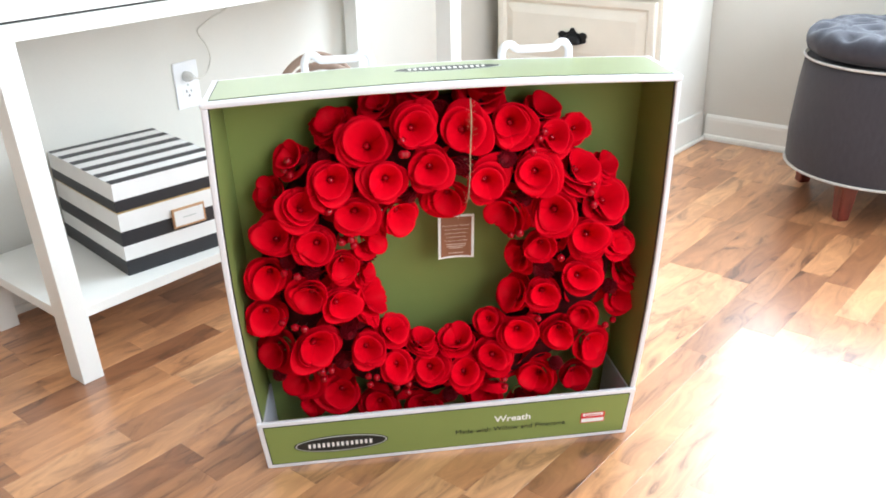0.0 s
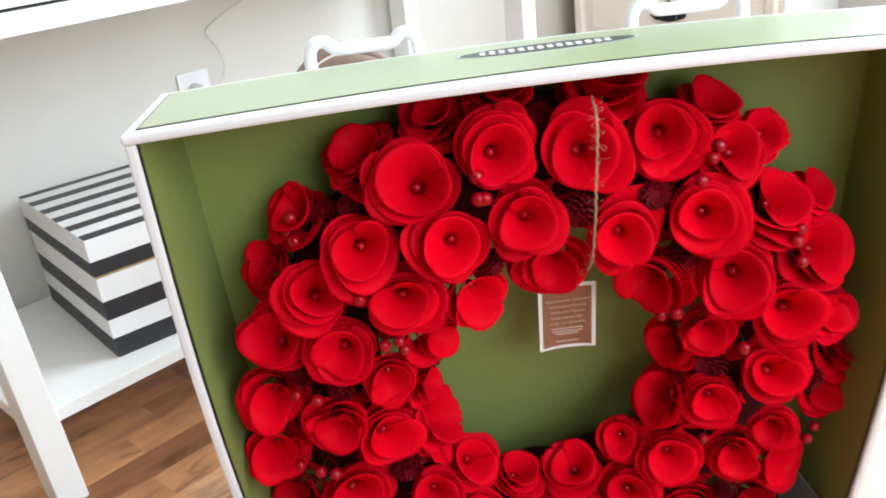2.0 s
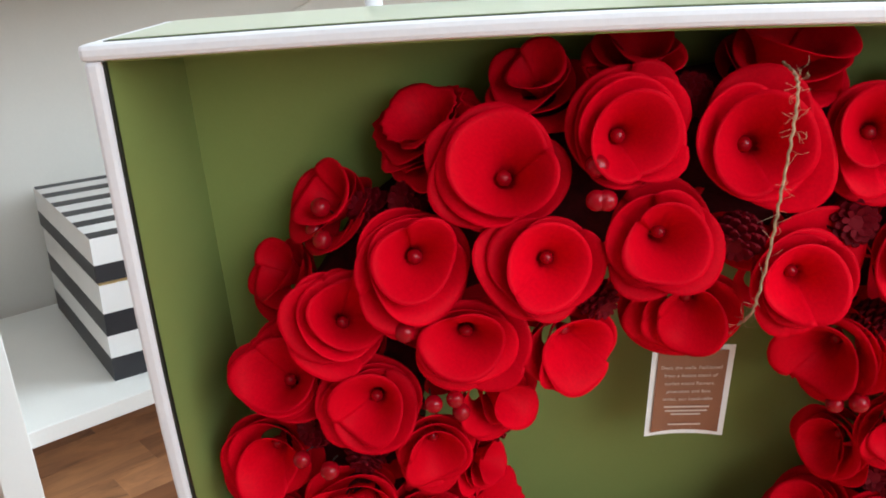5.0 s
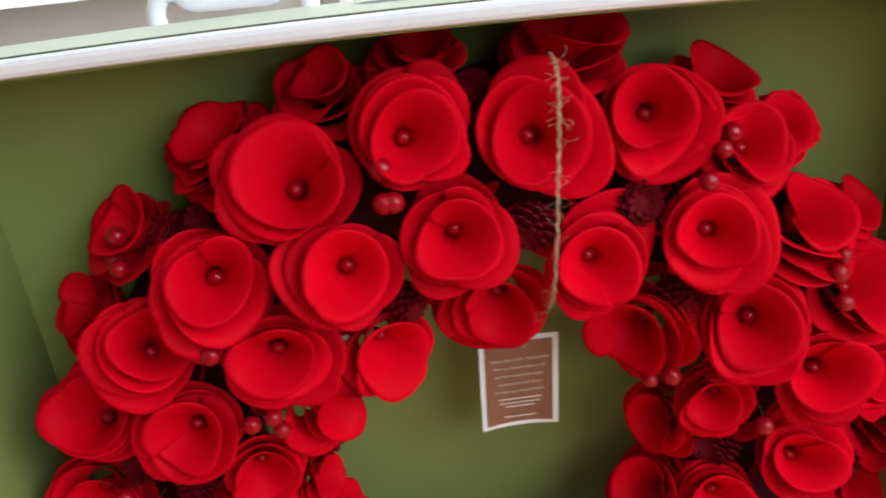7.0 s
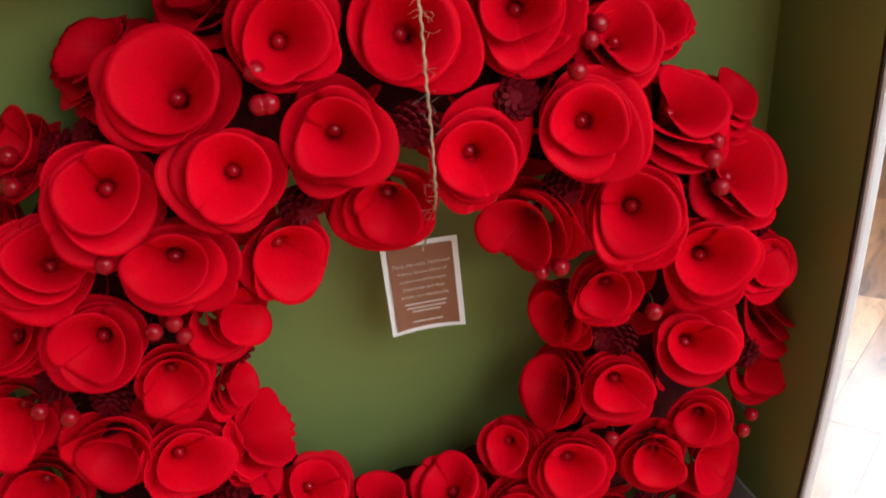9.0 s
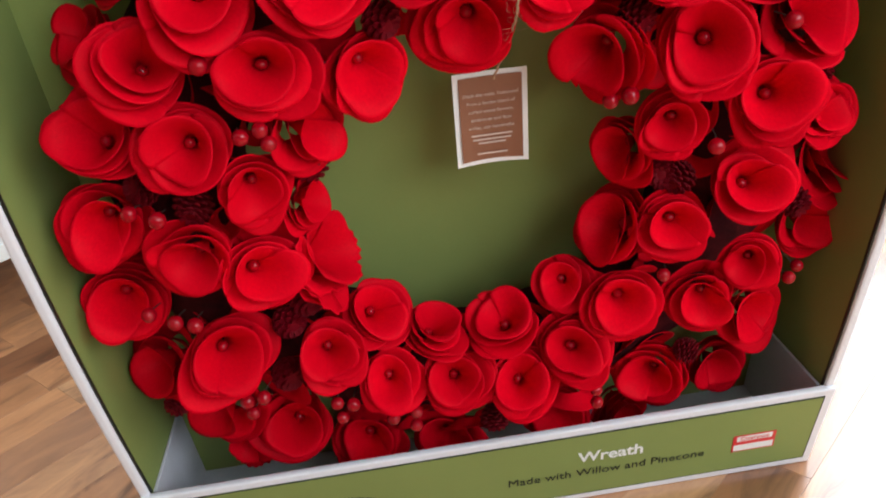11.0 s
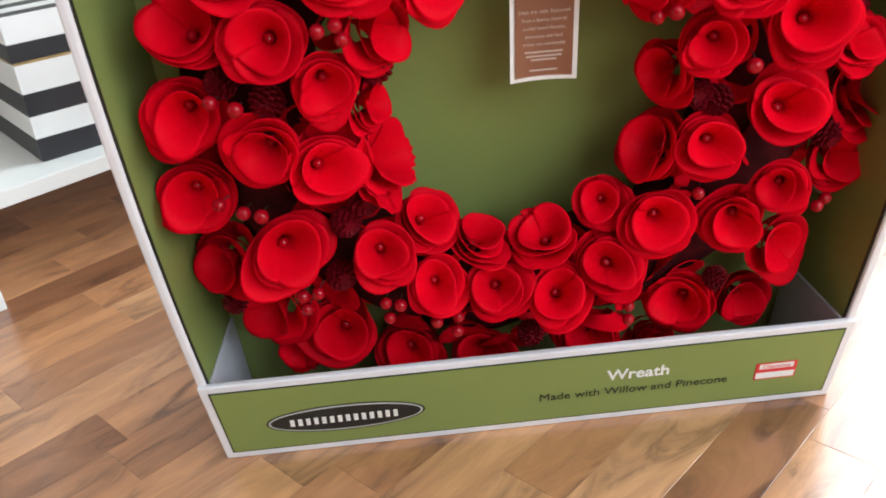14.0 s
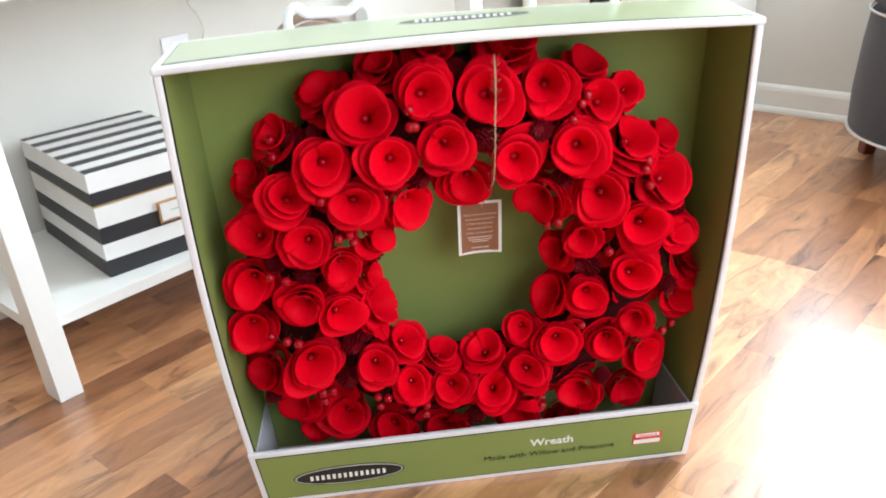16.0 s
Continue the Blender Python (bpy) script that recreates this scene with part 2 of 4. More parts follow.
def wall(name, lo, hi, hole=None, axis=0):
    """A wall in room axes; hole: (from, to, sill, head) along its length."""
    bm = bmesh.new()
    if hole is None:
        box(lo, hi, bm=bm)
    else:
        a, b, c, d = hole
        k = 1 - axis
        for u0, u1, z0, z1 in ((lo[k], a, lo[2], hi[2]), (b, hi[k], lo[2], hi[2]), (a, b, lo[2], c), (a, b, d, hi[2])):
            l, h = list(lo), list(hi)
            l[k], h[k], l[2], h[2] = u0, u1, z0, z1
            box(l, h, bm=bm)
    ob = part(name, moved(bm, ROOM), M_WALL)
    return tagged(ob, "smooth warm white painted interior wall", "wall", kind="structure")


T = 0.12
wall("wall_desk", (S0 - T, D1, -0.02), (S1 + T, D1 + T, HIGH))
wall("wall_ottoman", (S1, D0 - T, -0.02), (S1 + T, D1, HIGH), (-1.53, 0.27, 0.65, 2.40), 0)
wall("wall_front", (S0 - T, D0 - T, -0.02), (S1, D0, HIGH), (-1.40, 0.70, 0.75, 2.25), 1)
wall("wall_far", (S0 - T, D0, -0.02), (S0, D1, HIGH))
tagged(part("ceiling", moved(box((S0 - T, D0 - T, HIGH), (S1 + T, D1 + T, HIGH + 0.1)), ROOM), M_CEIL), "plain white painted ceiling", "ceiling", kind="structure")


def window(name, s_or_d, a, b, sill, head, axis):
    """A white frame with one mullion in a wall's opening."""
    w = thing(name, "white painted window frame with a central mullion", "window", kind="structure")
    f = 0.05
    for nm, u0, u1, z0, z1 in (("frame_side", a, a + f, sill, head), ("frame_side", b - f, b, sill, head), ("sill", a + f, b - f, sill, sill + f),
                               ("head", a + f, b - f, head - f, head), ("mullion", (a + b) / 2 - 0.02, (a + b) / 2 + 0.02, sill + f, head - f)):
        if axis == 0:
            bm = box((s_or_d, u0, z0), (s_or_d + 0.04, u1, z1), 0.003)
        else:
            bm = box((u0, s_or_d - 0.04, z0), (u1, s_or_d, z1), 0.003)
        part(nm, moved(bm, ROOM), M_TRIM, w)


window("window_1", S1 + 0.01, -1.53, 0.27, 0.65, 2.40, 0)
window("window_2", D0 - 0.01, -1.40, 0.70, 0.75, 2.25, 1)


def baseboard(lo, hi, long_axis, face):
    """A skirting with a rounded top bead and a quarter-round at its foot; face: the side that looks into the room (-1 or 1)."""
    prof = [(0, 0), (0.022, 0), (0.022, 0.008), (0.018, 0.016), (0.012, 0.019), (0.012, 0.068), (0.010, 0.078), (0.005, 0.083), (0, 0.086)]
    bm = bmesh.new()
    rows = []
    for e in (lo, hi):
        ring = []
        for off, z in prof:
            p = list(e)
            p[1 - long_axis] += face * off
            ring.append(bm.verts.new((p[0], p[1], z)))
        rows.append(ring)
    k = len(prof)
    for i in range(k):
        bm.faces.new((rows[0][i], rows[0][(i + 1) % k], rows[1][(i + 1) % k], rows[1][i]))
    bm.faces.new(rows[0])
    bm.faces.new(rows[1][::-1])
    bmesh.ops.recalc_face_normals(bm, faces=bm.faces[:])
    return tagged(part("baseboard", moved(bm, ROOM), M_TRIM), "white painted baseboard with a rounded shoe moulding", "baseboard", kind="structure")


baseboard((S0, D1), (1.53, D1), 0, -1)
baseboard((S1, D0), (S1, 0.414), 1, -1)


# ---- display box, leaning a little forward ----
K, BH, BD, BW = -0.198, 0.637, 0.125, 0.30


BOW_L, BOW_R, BOW_T = 0.0127, 0.0112, 0.0082


def skew(bm, cuts=14):
    """Lean the board forward and let it bulge: the sides outwards at half height, the top upwards in the middle."""
    for axis, span in ((2, BH), (0, 2 * BW)):
        lo, hi = min(v.co[axis] for v in bm.verts), max(v.co[axis] for v in bm.verts)
        if hi - lo > 0.5 * span:
            for i in range(1, cuts):
                at_ = lo + (hi - lo) * i / cuts
                co, no = [0, 0, 0], [0, 0, 0]
                co[axis], no[axis] = at_, 1
                bmesh.ops.bisect_plane(bm, geom=bm.verts[:] + bm.edges[:] + bm.faces[:], plane_co=co, plane_no=no)
    for v in bm.verts:
        x, z = v.co.x, v.co.z
        m = math.sin(math.pi * max(0, min(1, z / BH))) * (1 - 0.75 * v.co.y / BD)
        f = x / BW
        v.co.x += (BOW_R if f > 0 else BOW_L) * m * f + (0.004 * f * z / BH if f < 0 else 0)
        v.co.z += BOW_T * math.cos(0.5 * math.pi * max(-1, min(1, f))) * max(0, (z - 0.5) / (BH - 0.5)) ** 2
        v.co.y += K * z
    return bm


crate = thing("display_box", "green and white printed cardboard display box standing on the floor", "box")
TH = 0.008
part("back_panel", skew(box((-BW, BD - 0.006, 0), (BW, BD, BH))), M_CARD, crate, "white cardboard back panel")
part("back_liner", skew(box((-BW + TH, BD - 0.0075, 0.004), (BW - TH, BD - 0.006, BH - TH))), M_GREEN, crate, "plain green printed inner back")
for sgn, nm in ((-1, "side_panel"), (1, "side_panel")):
    lo, hi = sorted((sgn * BW, sgn * (BW - TH)))
    part(nm, skew(box((lo, 0, 0), (hi, BD - 0.006, BH - TH), 0.0022)), M_CARD, crate, "white cardboard side with folded front edge")
    lo, hi = sorted((sgn * (BW - TH), sgn * (BW - TH - 0.0012)))
    part("side_liner", skew(box((lo, 0.006, 0.004), (hi, BD - 0.0076, BH - TH - 0.0002))), M_GREEN, crate, "green printed inner side")
    part("edge_line", skew(box((lo - 0.0002, 0.0030, 0.10), (hi + 0.0002, 0.0058, BH - TH - 0.001))), M_LINE, crate, "thin black printed edge line")
    lo, hi = sorted((sgn * (BW - TH - 0.0014), sgn * (BW - TH - 0.0044)))
    part("tray_flap", skew(box((lo, 0.006, 0.006), (hi, BD - 0.009, 0.1), 0.0008)), M_GREYCARD, crate, "bare grey-white tray side flap")
part("top_panel", skew(box((-BW - 0.001, -0.002, BH - TH), (BW + 0.001, BD, BH), 0.0026)), M_CARD, crate, "white cardboard top with folded edges")
part("top_liner", skew(box((-BW + TH + 0.001, 0.006, BH - TH - 0.0014), (BW - TH - 0.001, BD - 0.008, BH - TH - 0.0002))), M_GREEN, crate, "green printed inner top")


def skewed_sheet(x0, x1, y0, y1, z, t=0.0004):
    return skew(box((x0, y0, z), (x1, y1, z + t)))


part("top_line", skewed_sheet(-BW + 0.008, BW - 0.008, 0.009, BD - 0.006, BH, 0.0004), M_LINE, crate, "thin dark printed border line")
part("top_print", skewed_sheet(-BW + 0.0095, BW - 0.0095, 0.0105, BD - 0.0075, BH, 0.0008), M_GLOSSGREEN, crate, "glossy green printed top face")
part("bottom_panel", skew(box((-BW + TH, 0.006, 0.0), (BW - TH, BD - 0.006, 0.004))), M_GREYCARD, crate, "bare cardboard base")
LIP = 0.101
part("lip", skew(box((-BW, -0.004, 0), (BW, 0.0035, LIP), 0.002)), M_CARD, crate, "white cardboard front lip")
part("lip_line", skew(box((-BW + 0.0085, -0.0046, 0.009), (BW - 0.0085, -0.003, LIP - 0.008))), M_LINE, crate, "thin black printed border line")
part("lip_print", skew(box((-BW + 0.0100, -0.0050, 0.0105), (BW - 0.0100, -0.003, LIP - 0.0095))), M_GREEN, crate, "green printed front face")

# the lip's face as a drawing plane
LEAN = math.sqrt(1 + K * K)
FACE = Matrix(((1, 0, 0, 0), (0, K / LEAN, -1 / LEAN, -0.0052), (0, 1 / LEAN, K / LEAN, 0), (0, 0, 0, 1)))


def oval(cx, cy, rx, ry, n=40):
    return [(cx + rx * math.cos(2 * math.pi * i / n), cy + ry * math.sin(2 * math.pi * i / n)) for i in range(n)]


badge = part("badge", moved(plate(oval(-0.178, 0.0455, 0.0755, 0.0185), 0.0003), FACE), M_LINE, crate, "black oval badge with a silver rim")
part("badge_rim", moved(plate(oval(-0.178, 0.0455, 0.0735, 0.0170), 0.0005), FACE), M_SILVER, badge)
part("badge_field", moved(plate(oval(-0.178, 0.0455, 0.0715, 0.0152), 0.0007), FACE), M_BADGE, badge)
WIDTHS = (0.0040,) * 14


def name_bars(parent, m, x, y, h, scale=1.0):
    """The maker's mark as plain upright bars."""
    for i, w in enumerate(WIDTHS):
        t = h * 0.8
        part("mark_bar", moved(plate([(x, y), (x + w * scale, y), (x + w * scale, y + t), (x, y + t)], 0.0010), m), M_WHITEINK, parent)
        x += (w + 0.0034) * scale


name_bars(badge, FACE, -0.231, 0.0400, 0.0115, 1.02)
lettering("title_lettering", "Wreath", 0.0190, M_WHITEINK, crate, FACE @ Matrix.Translation((0.102, 0.058, 0.0003)), "CENTER", "white printed word", 0.022)
lettering("subtitle_lettering", "Made with Willow and Pinecone", 0.0140, M_LINE, crate, FACE @ Matrix.Translation((0.099, 0.038, 0.0003)), "CENTER", "dark printed line of words")
sticker = part("price_sticker", moved(plate([(0.2170, 0.036), (0.2575, 0.036), (0.2575, 0.0585), (0.2170, 0.0585)], 0.0004), FACE), M_STICKER, crate, "red and white price sticker")
part("sticker_strip", moved(plate([(0.2185, 0.0375), (0.2560, 0.0375), (0.2560, 0.0455), (0.2185, 0.0455)], 0.0006), FACE), M_WHITEINK, sticker)
part("sticker_strip", moved(plate([(0.2205, 0.0505), (0.2540, 0.0505), (0.2540, 0.0572), (0.2205, 0.0572)], 0.0006), FACE), M_WHITEINK, sticker)
lettering("sticker_lettering", "Clearance", 0.0068, M_STICKER, sticker, FACE @ Matrix.Translation((0.2372, 0.0518, 0.0008)), "CENTER")

# top badge, facing up
TOPF = Matrix(((1, 0, 0, 0), (0, 1, 0, 0), (0, 0, 1, BH + BOW_T + 0.0006), (0, 0, 0, 1)))
YB = 0.048 + K * BH
tb = part("top_badge", moved(plate(oval(0.008, YB + 0.033, 0.072, 0.0165), 0.0003), TOPF), M_SILVER, crate, "grey oval badge printed on the top")
part("badge_field", moved(plate(oval(0.008, YB + 0.033, 0.069, 0.0140), 0.0005), TOPF), M_BADGE, tb)
name_bars(tb, TOPF, -0.045, YB + 0.0275, 0.0115, 1.02)


def carry_handle(x0, x1):
    """A white plastic carrying handle with raised shoulders, fixed behind the box's back."""
    y = BD + K * BH + 0.022
    w, r = 0.0055, 0.010
    zt = 0.655
    line = [(x0 + 0.004, y, 0.46), (x0 + 0.003, y, 0.56), (x0 + 0.001, y, 0.63), (x0 + 0.001, y, zt - 0.006), (x0 + 0.006, y, zt + 0.003), (x0 + 0.014, y, zt + 0.004), (x0 + 0.022, y, zt - 0.002), (x0 + 0.032, y, zt - 0.003)]
    other = [(x0 + x1 - px, py, pz) for px, py, pz in line[::-1]]
    h = part("carry_handle", tube(spline(line + other, 6), w, 10), M_PLASTIC, crate, "white plastic carrying handle", True)
    for x in (x0, x1 - 0.012):
        part("handle_tab", box((x - 0.002, BD + K * 0.5 - 0.004, 0.42), (x + 0.016, y + 0.006, 0.48), 0.003), M_PLASTIC, h)


carry_handle(-0.182, -0.089)
carry_handle(0.092, 0.189)


# ---- wreath ----
YV = Vector((0, K, 1)).normalized()
ZV = Vector((1, 0, 0)).cross(YV)
WC = 0.338                      # the hub's height along the leaning front
hub = Vector((0, 0, 0)) + YV * WC
WFRAME = Matrix(((1, YV.x, ZV.x, hub.x), (0, YV.y, ZV.y, hub.y), (0, YV.z, ZV.z, hub.z), (0, 0, 0, 1)))
wreath = thing("wreath", "red wreath of curled wood roses, berries and pinecones", "wreath", m=WFRAME)


def depth(r, a):
    """How far behind the box's front the wreath's surface lies."""
    o = max(-1, min(1, (r - 0.185) / 0.095))
    b = 1 - 0.75 * max(0, -math.sin(radians(a))) * (o > 0)
    return 0.004 + 0.062 * (1 - math.sqrt(1 - o * o)) * b


def spot(a, r, lift=0.0, tilt=0.85, twist=0.0, up=0.0):
    """A pose on the wreath's surface: z looks out of the surface."""
    o = max(-1, min(1, (r - 0.185) / 0.11))
    ang = tilt * math.asin(o)
    ca, sa = math.cos(radians(a)), math.sin(radians(a))
    z = Vector((ca * math.sin(ang), sa * math.sin(ang), math.cos(ang)))
    z = (z + Vector((0, math.tan(radians(up)), 0))).normalized()
    x = Vector((-sa, ca, 0)).cross(z).normalized()
    y = z.cross(x)
    q = depth(r, a)
    p = Vector((r * ca, r * sa + q * K / LEAN, -q / LEAN)) + z * lift
    m = Matrix(((x.x, y.x, z.x, p.x), (x.y, y.y, z.y, p.y), (x.z, y.z, z.z, p.z), (0, 0, 0, 1)))
    return m @ pose(0, 0, 0, 0, 0, twist)


def petal_mesh(seed, rim, low, deep, wobble, turn=1.16, ragged=0.0):
    """A thin wood shaving rolled into an open funnel; its two ends overlap. Unit radius."""
    rng = random.Random(seed)
    ph = [rng.uniform(0, 6.28) for _ in range(5)]
    off, swing = rng.uniform(0.13, 0.25), rng.uniform(-0.5, 0.5)
    ex, ey = off * math.cos(swing), off * math.sin(swing)
    point, tip = rng.uniform(0.0, 0.30), rng.uniform(-1.2, 1.2)
    nu, nv, thick = 48, 9, 0.013
    curl = rng.uniform(0.02, 0.14)
    bm = bmesh.new()
    grids = []
    for side in (0, 1):
        g = []
        for i in range(nu + 1):
            f = i / nu
            th = 2 * math.pi * turn * f + ph[4]
            rr = rim * (1 + wobble * math.sin(th + ph[0]) + 0.7 * wobble * math.sin(2 * th + ph[1]) + 0.4 * wobble * math.sin(3 * th + ph[2]))
            rr *= 0.88 + 0.17 * f
            rr *= 1 + point * max(0, math.cos(th - tip)) ** 6
            rr *= 1 + ragged * (0.5 * (i % 2) + 0.5 * math.sin(5.1 * th + ph[3]) * (i % 3))
            rr *= 1 - 0.22 * max(0, 1 - f / 0.10) ** 2 - 0.14 * max(0, (f - 0.92) / 0.08) ** 2
            row = []
            for j in range(nv + 1):
                t = j / nv
                s = 0.05 + 0.95 * t if low > 0 else 0.42 + 0.58 * t
                r = rr * s
                k = min(1.0, r / rim)
                z = low - 1.08 * deep * (1 - k ** 0.62) ** 1.18 - curl * max(0, k - 0.70) ** 1.5 * 3.0
                z += 0.14 * f * (0.15 + 0.85 * t) + 0.09 * math.sin(2 * th + ph[3]) * t * t
                row.append(bm.verts.new((r * math.cos(th) + ex * k * rim, r * math.sin(th) + ey * k * rim, z - side * thick)))
            g.append(row)
        grids.append(g)
    for side, g in enumerate(grids):
        for i in range(nu):
            for j in range(nv):
                q = (g[i][j], g[i + 1][j], g[i + 1][j + 1], g[i][j + 1])
                bm.faces.new(q[::-1] if side == 0 else q)
    a, b = grids
    edge = [(i, nv) for i in range(nu + 1)]
    for (i, j), (k, l) in zip(edge, edge[1:]):
        bm.faces.new((a[i][j], b[i][j], b[k][l], a[k][l]))
    for i in (0, nu):
        for j in range(nv):
            bm.faces.new((a[i][j], a[i][j + 1], b[i][j + 1], b[i][j]))
    bmesh.ops.recalc_face_normals(bm, faces=bm.faces[:])
    me = bpy.data.meshes.new("petal")
    bm.to_mesh(me)
    bm.free()
    me.materials.append(M_RED if seed % 2 else M_RED_B)
    for p in me.polygons:
        p.use_smooth = True
    return me


VARIANTS = 9
FORMS = ((0.78, 0.10, 1.34, 0.060), (0.88, -0.15, 1.26, 0.070), (0.95, -0.36, 1.16, 0.085), (1.02, -0.54, 1.05, 0.10))
LAYERS = [[petal_mesh(100 * k + v, rim, low, deep, wob) for v in range(VARIANTS)] for k, (rim, low, deep, wob) in enumerate(FORMS)]
RAGGED = [[petal_mesh(700 + 100 * k + v, rim, low, deep, wob, 1.16, 0.09) for v in range(3)] for k, (rim, low, deep, wob) in enumerate(FORMS)]


def ball_mesh(name, mat, r=1.0, n=16, m=10):
    bm = bmesh.new()
    bmesh.ops.create_uvsphere(bm, u_segments=n, v_segments=m, radius=r)
    for v in bm.verts:
        if v.co.z > 0.92 * r:
            v.co.z -= 0.05 * r
    me = bpy.data.meshes.new(name)
    bm.to_mesh(me)
    bm.free()
    me.materials.append(mat)
    for p in me.polygons:
        p.use_smooth = True
    return me


BALL = ball_mesh("berry", M_BERRY)
rng = random.Random(11)


PLACED = []


def rose(x, y, z, wide, high, nx, ny, turn, torn=False):
    """A rose: rolled shavings one inside the other round a berry. x, y, z: the middle of its rim; nx, ny: where its mouth looks; turn: the side to which the rims lie off the berry."""
    size = max(wide, high)
    PLACED.append((x, y, size))
    n = Vector((nx, ny, math.sqrt(max(0.05, 1 - nx * nx - ny * ny)))).normalized()
    v = (Vector((0, 1, 0)) - n * n.y).normalized()
    u = v.cross(n)
    m = Matrix(((u.x, v.x, n.x, x), (u.y, v.y, n.y, y), (u.z, v.z, n.z, z), (0, 0, 0, 1)))
    m = m @ Matrix.Diagonal((wide / size, high / size, 1, 1)) @ pose(0, 0, 0, 0, 0, turn) @ Matrix.Translation((-0.15 * size, 0, 0.10 * size))
    pick = lambda k: rng.choice(RAGGED[k] if torn else LAYERS[k])
    base = part_mesh("rose", pick(2), None, wreath)
    base.matrix_local = m @ Matrix.Diagonal((size, size, size, 1))
    flat, cup = rng.uniform(0.86, 1.0), rng.uniform(0.90, 1.12)
    for k in (0, 1, 3):
        p = part_mesh("petal", pick(k), None, base)
        w = cup if k < 1 else 0.5 + 0.5 * cup if k < 2 else 1
        p.matrix_local = pose(0, 0, 0, rng.uniform(-5, 5), rng.uniform(-5, 5), rng.uniform(-45, 45)) @ Matrix.Diagonal((w, w * (flat if k < 1 else 1), 1, 1))
    c = part_mesh("rose_centre", BALL, None, base)
    c.matrix_local = Matrix.Translation((0, 0, -0.66)) @ Matrix.Diagonal((0.135, 0.135, 0.15, 1))


# one by one from the crown down: the middle of the rim, the size, the way the mouth looks and the side of the widest rim
rose(-0.1121, 0.2317, -0.0193, 0.0340, 0.0340, -0.02, 0.49, 159)
rose(-0.0449, 0.2544, -0.0200, 0.0302, 0.0321, 0.02, 0.36, 62)
rose(0.0204, 0.2481, -0.0137, 0.0307, 0.0346, -0.12, 0.37, 23)
rose(0.0853, 0.2465, -0.0221, 0.0303, 0.0305, -0.26, 0.36, -0)
rose(-0.0255, 0.1988, 0.0013, 0.0303, 0.0294, -0.01, 0.38, -87)
rose(-0.0859, 0.1869, 0.0006, 0.0290, 0.0275, 0.10, 0.48, -133)
rose(-0.1550, 0.1826, -0.0089, 0.0355, 0.0326, 0.25, 0.48, -130)
rose(0.0504, 0.1741, 0.0020, 0.0272, 0.0302, -0.04, 0.37, -44)
rose(0.1166, 0.1789, -0.0007, 0.0321, 0.0316, -0.21, 0.37, -49)
rose(0.1470, 0.1197, 0.0020, 0.0353, 0.0314, -0.30, 0.53, -39)
rose(-0.0019, 0.1391, -0.0167, 0.0318, 0.0318, -0.07, 0.08, -90)
rose(0.0803, 0.1067, -0.0188, 0.0314, 0.0314, -0.65, -0.03, -90)
rose(-0.0658, 0.1186, -0.0180, 0.0277, 0.0277, 0.39, 0.06, -90)
rose(-0.1273, 0.1357, 0.0021, 0.0326, 0.0261, 0.14, 0.32, -100)
rose(-0.1065, 0.0832, -0.0182, 0.0282, 0.0282, 0.70, 0.11, -90)
rose(-0.1996, 0.1477, -0.0134, 0.0287, 0.0303, 0.29, 0.57, 121)
rose(-0.1863, 0.0906, 0.0004, 0.0288, 0.0297, 0.05, 0.40, -135)
rose(-0.1484, 0.0528, -0.0005, 0.0245, 0.0261, 0.20, 0.15, -86)
rose(0.1878, 0.1701, -0.0285, 0.0342, 0.0342, 0.23, 0.79, -90)
rose(0.2313, 0.1122, -0.0311, 0.0334, 0.0334, 0.14, 0.73, -90)
rose(0.1481, 0.2170, -0.0357, 0.0276, 0.0276, 0.02, 0.74, -90)
rose(0.1316, 0.0568, -0.0041, 0.0267, 0.0236, -0.22, 0.25, -80)
rose(0.1978, 0.0685, 0.0001, 0.0341, 0.0246, -0.24, 0.45, -45)
rose(0.2929, -0.0333, -0.0655, 0.0314, 0.0314, 0.43, 0.57, -90)
rose(0.1940, 0.0018, 0.0018, 0.0320, 0.0283, -0.09, 0.57, -26)
rose(0.1390, -0.0308, -0.0044, 0.0294, 0.0258, -0.22, 0.38, -77)
rose(-0.0891, 0.2660, -0.0707, 0.0268, 0.0268, -0.20, 0.88, -90)
rose(0.0474, 0.2780, -0.0707, 0.0368, 0.0368, 0.10, 0.96, -90)
rose(-0.0326, 0.2812, -0.0707, 0.0261, 0.0261, -0.11, 0.96, -90)
rose(-0.1518, 0.2405, -0.0707, 0.0313, 0.0313, -0.36, 0.85, -90, torn=True)
rose(-0.2127, 0.1923, -0.0707, 0.0284, 0.0284, -0.54, 0.76, -90)
rose(0.1392, 0.2446, -0.0707, 0.0281, 0.0281, 0.30, 0.89, -90)
rose(0.1869, 0.2097, -0.0707, 0.0228, 0.0228, 0.00, 0.70, -90, torn=True)
rose(0.2300, 0.1553, -0.0569, 0.0251, 0.0251, 0.45, 0.76, -90)
rose(-0.2470, 0.1418, -0.0707, 0.0269, 0.0269, -0.64, 0.68, -90)
rose(-0.2438, 0.0978, -0.0237, 0.0285, 0.0290, 0.00, 0.71, 163)
rose(-0.2589, 0.0291, -0.0218, 0.0300, 0.0323, 0.02, 0.23, -134)
rose(-0.2016, 0.0027, 0.0011, 0.0300, 0.0297, -0.09, 0.11, -125)
rose(-0.1578, -0.0162, -0.0003, 0.0294, 0.0315, 0.28, 0.34, -47)
rose(-0.1133, -0.0291, -0.0271, 0.0317, 0.0317, 0.78, 0.48, -90, torn=True)
rose(-0.1174, 0.0232, -0.0255, 0.0200, 0.0200, 0.80, 0.19, -90)
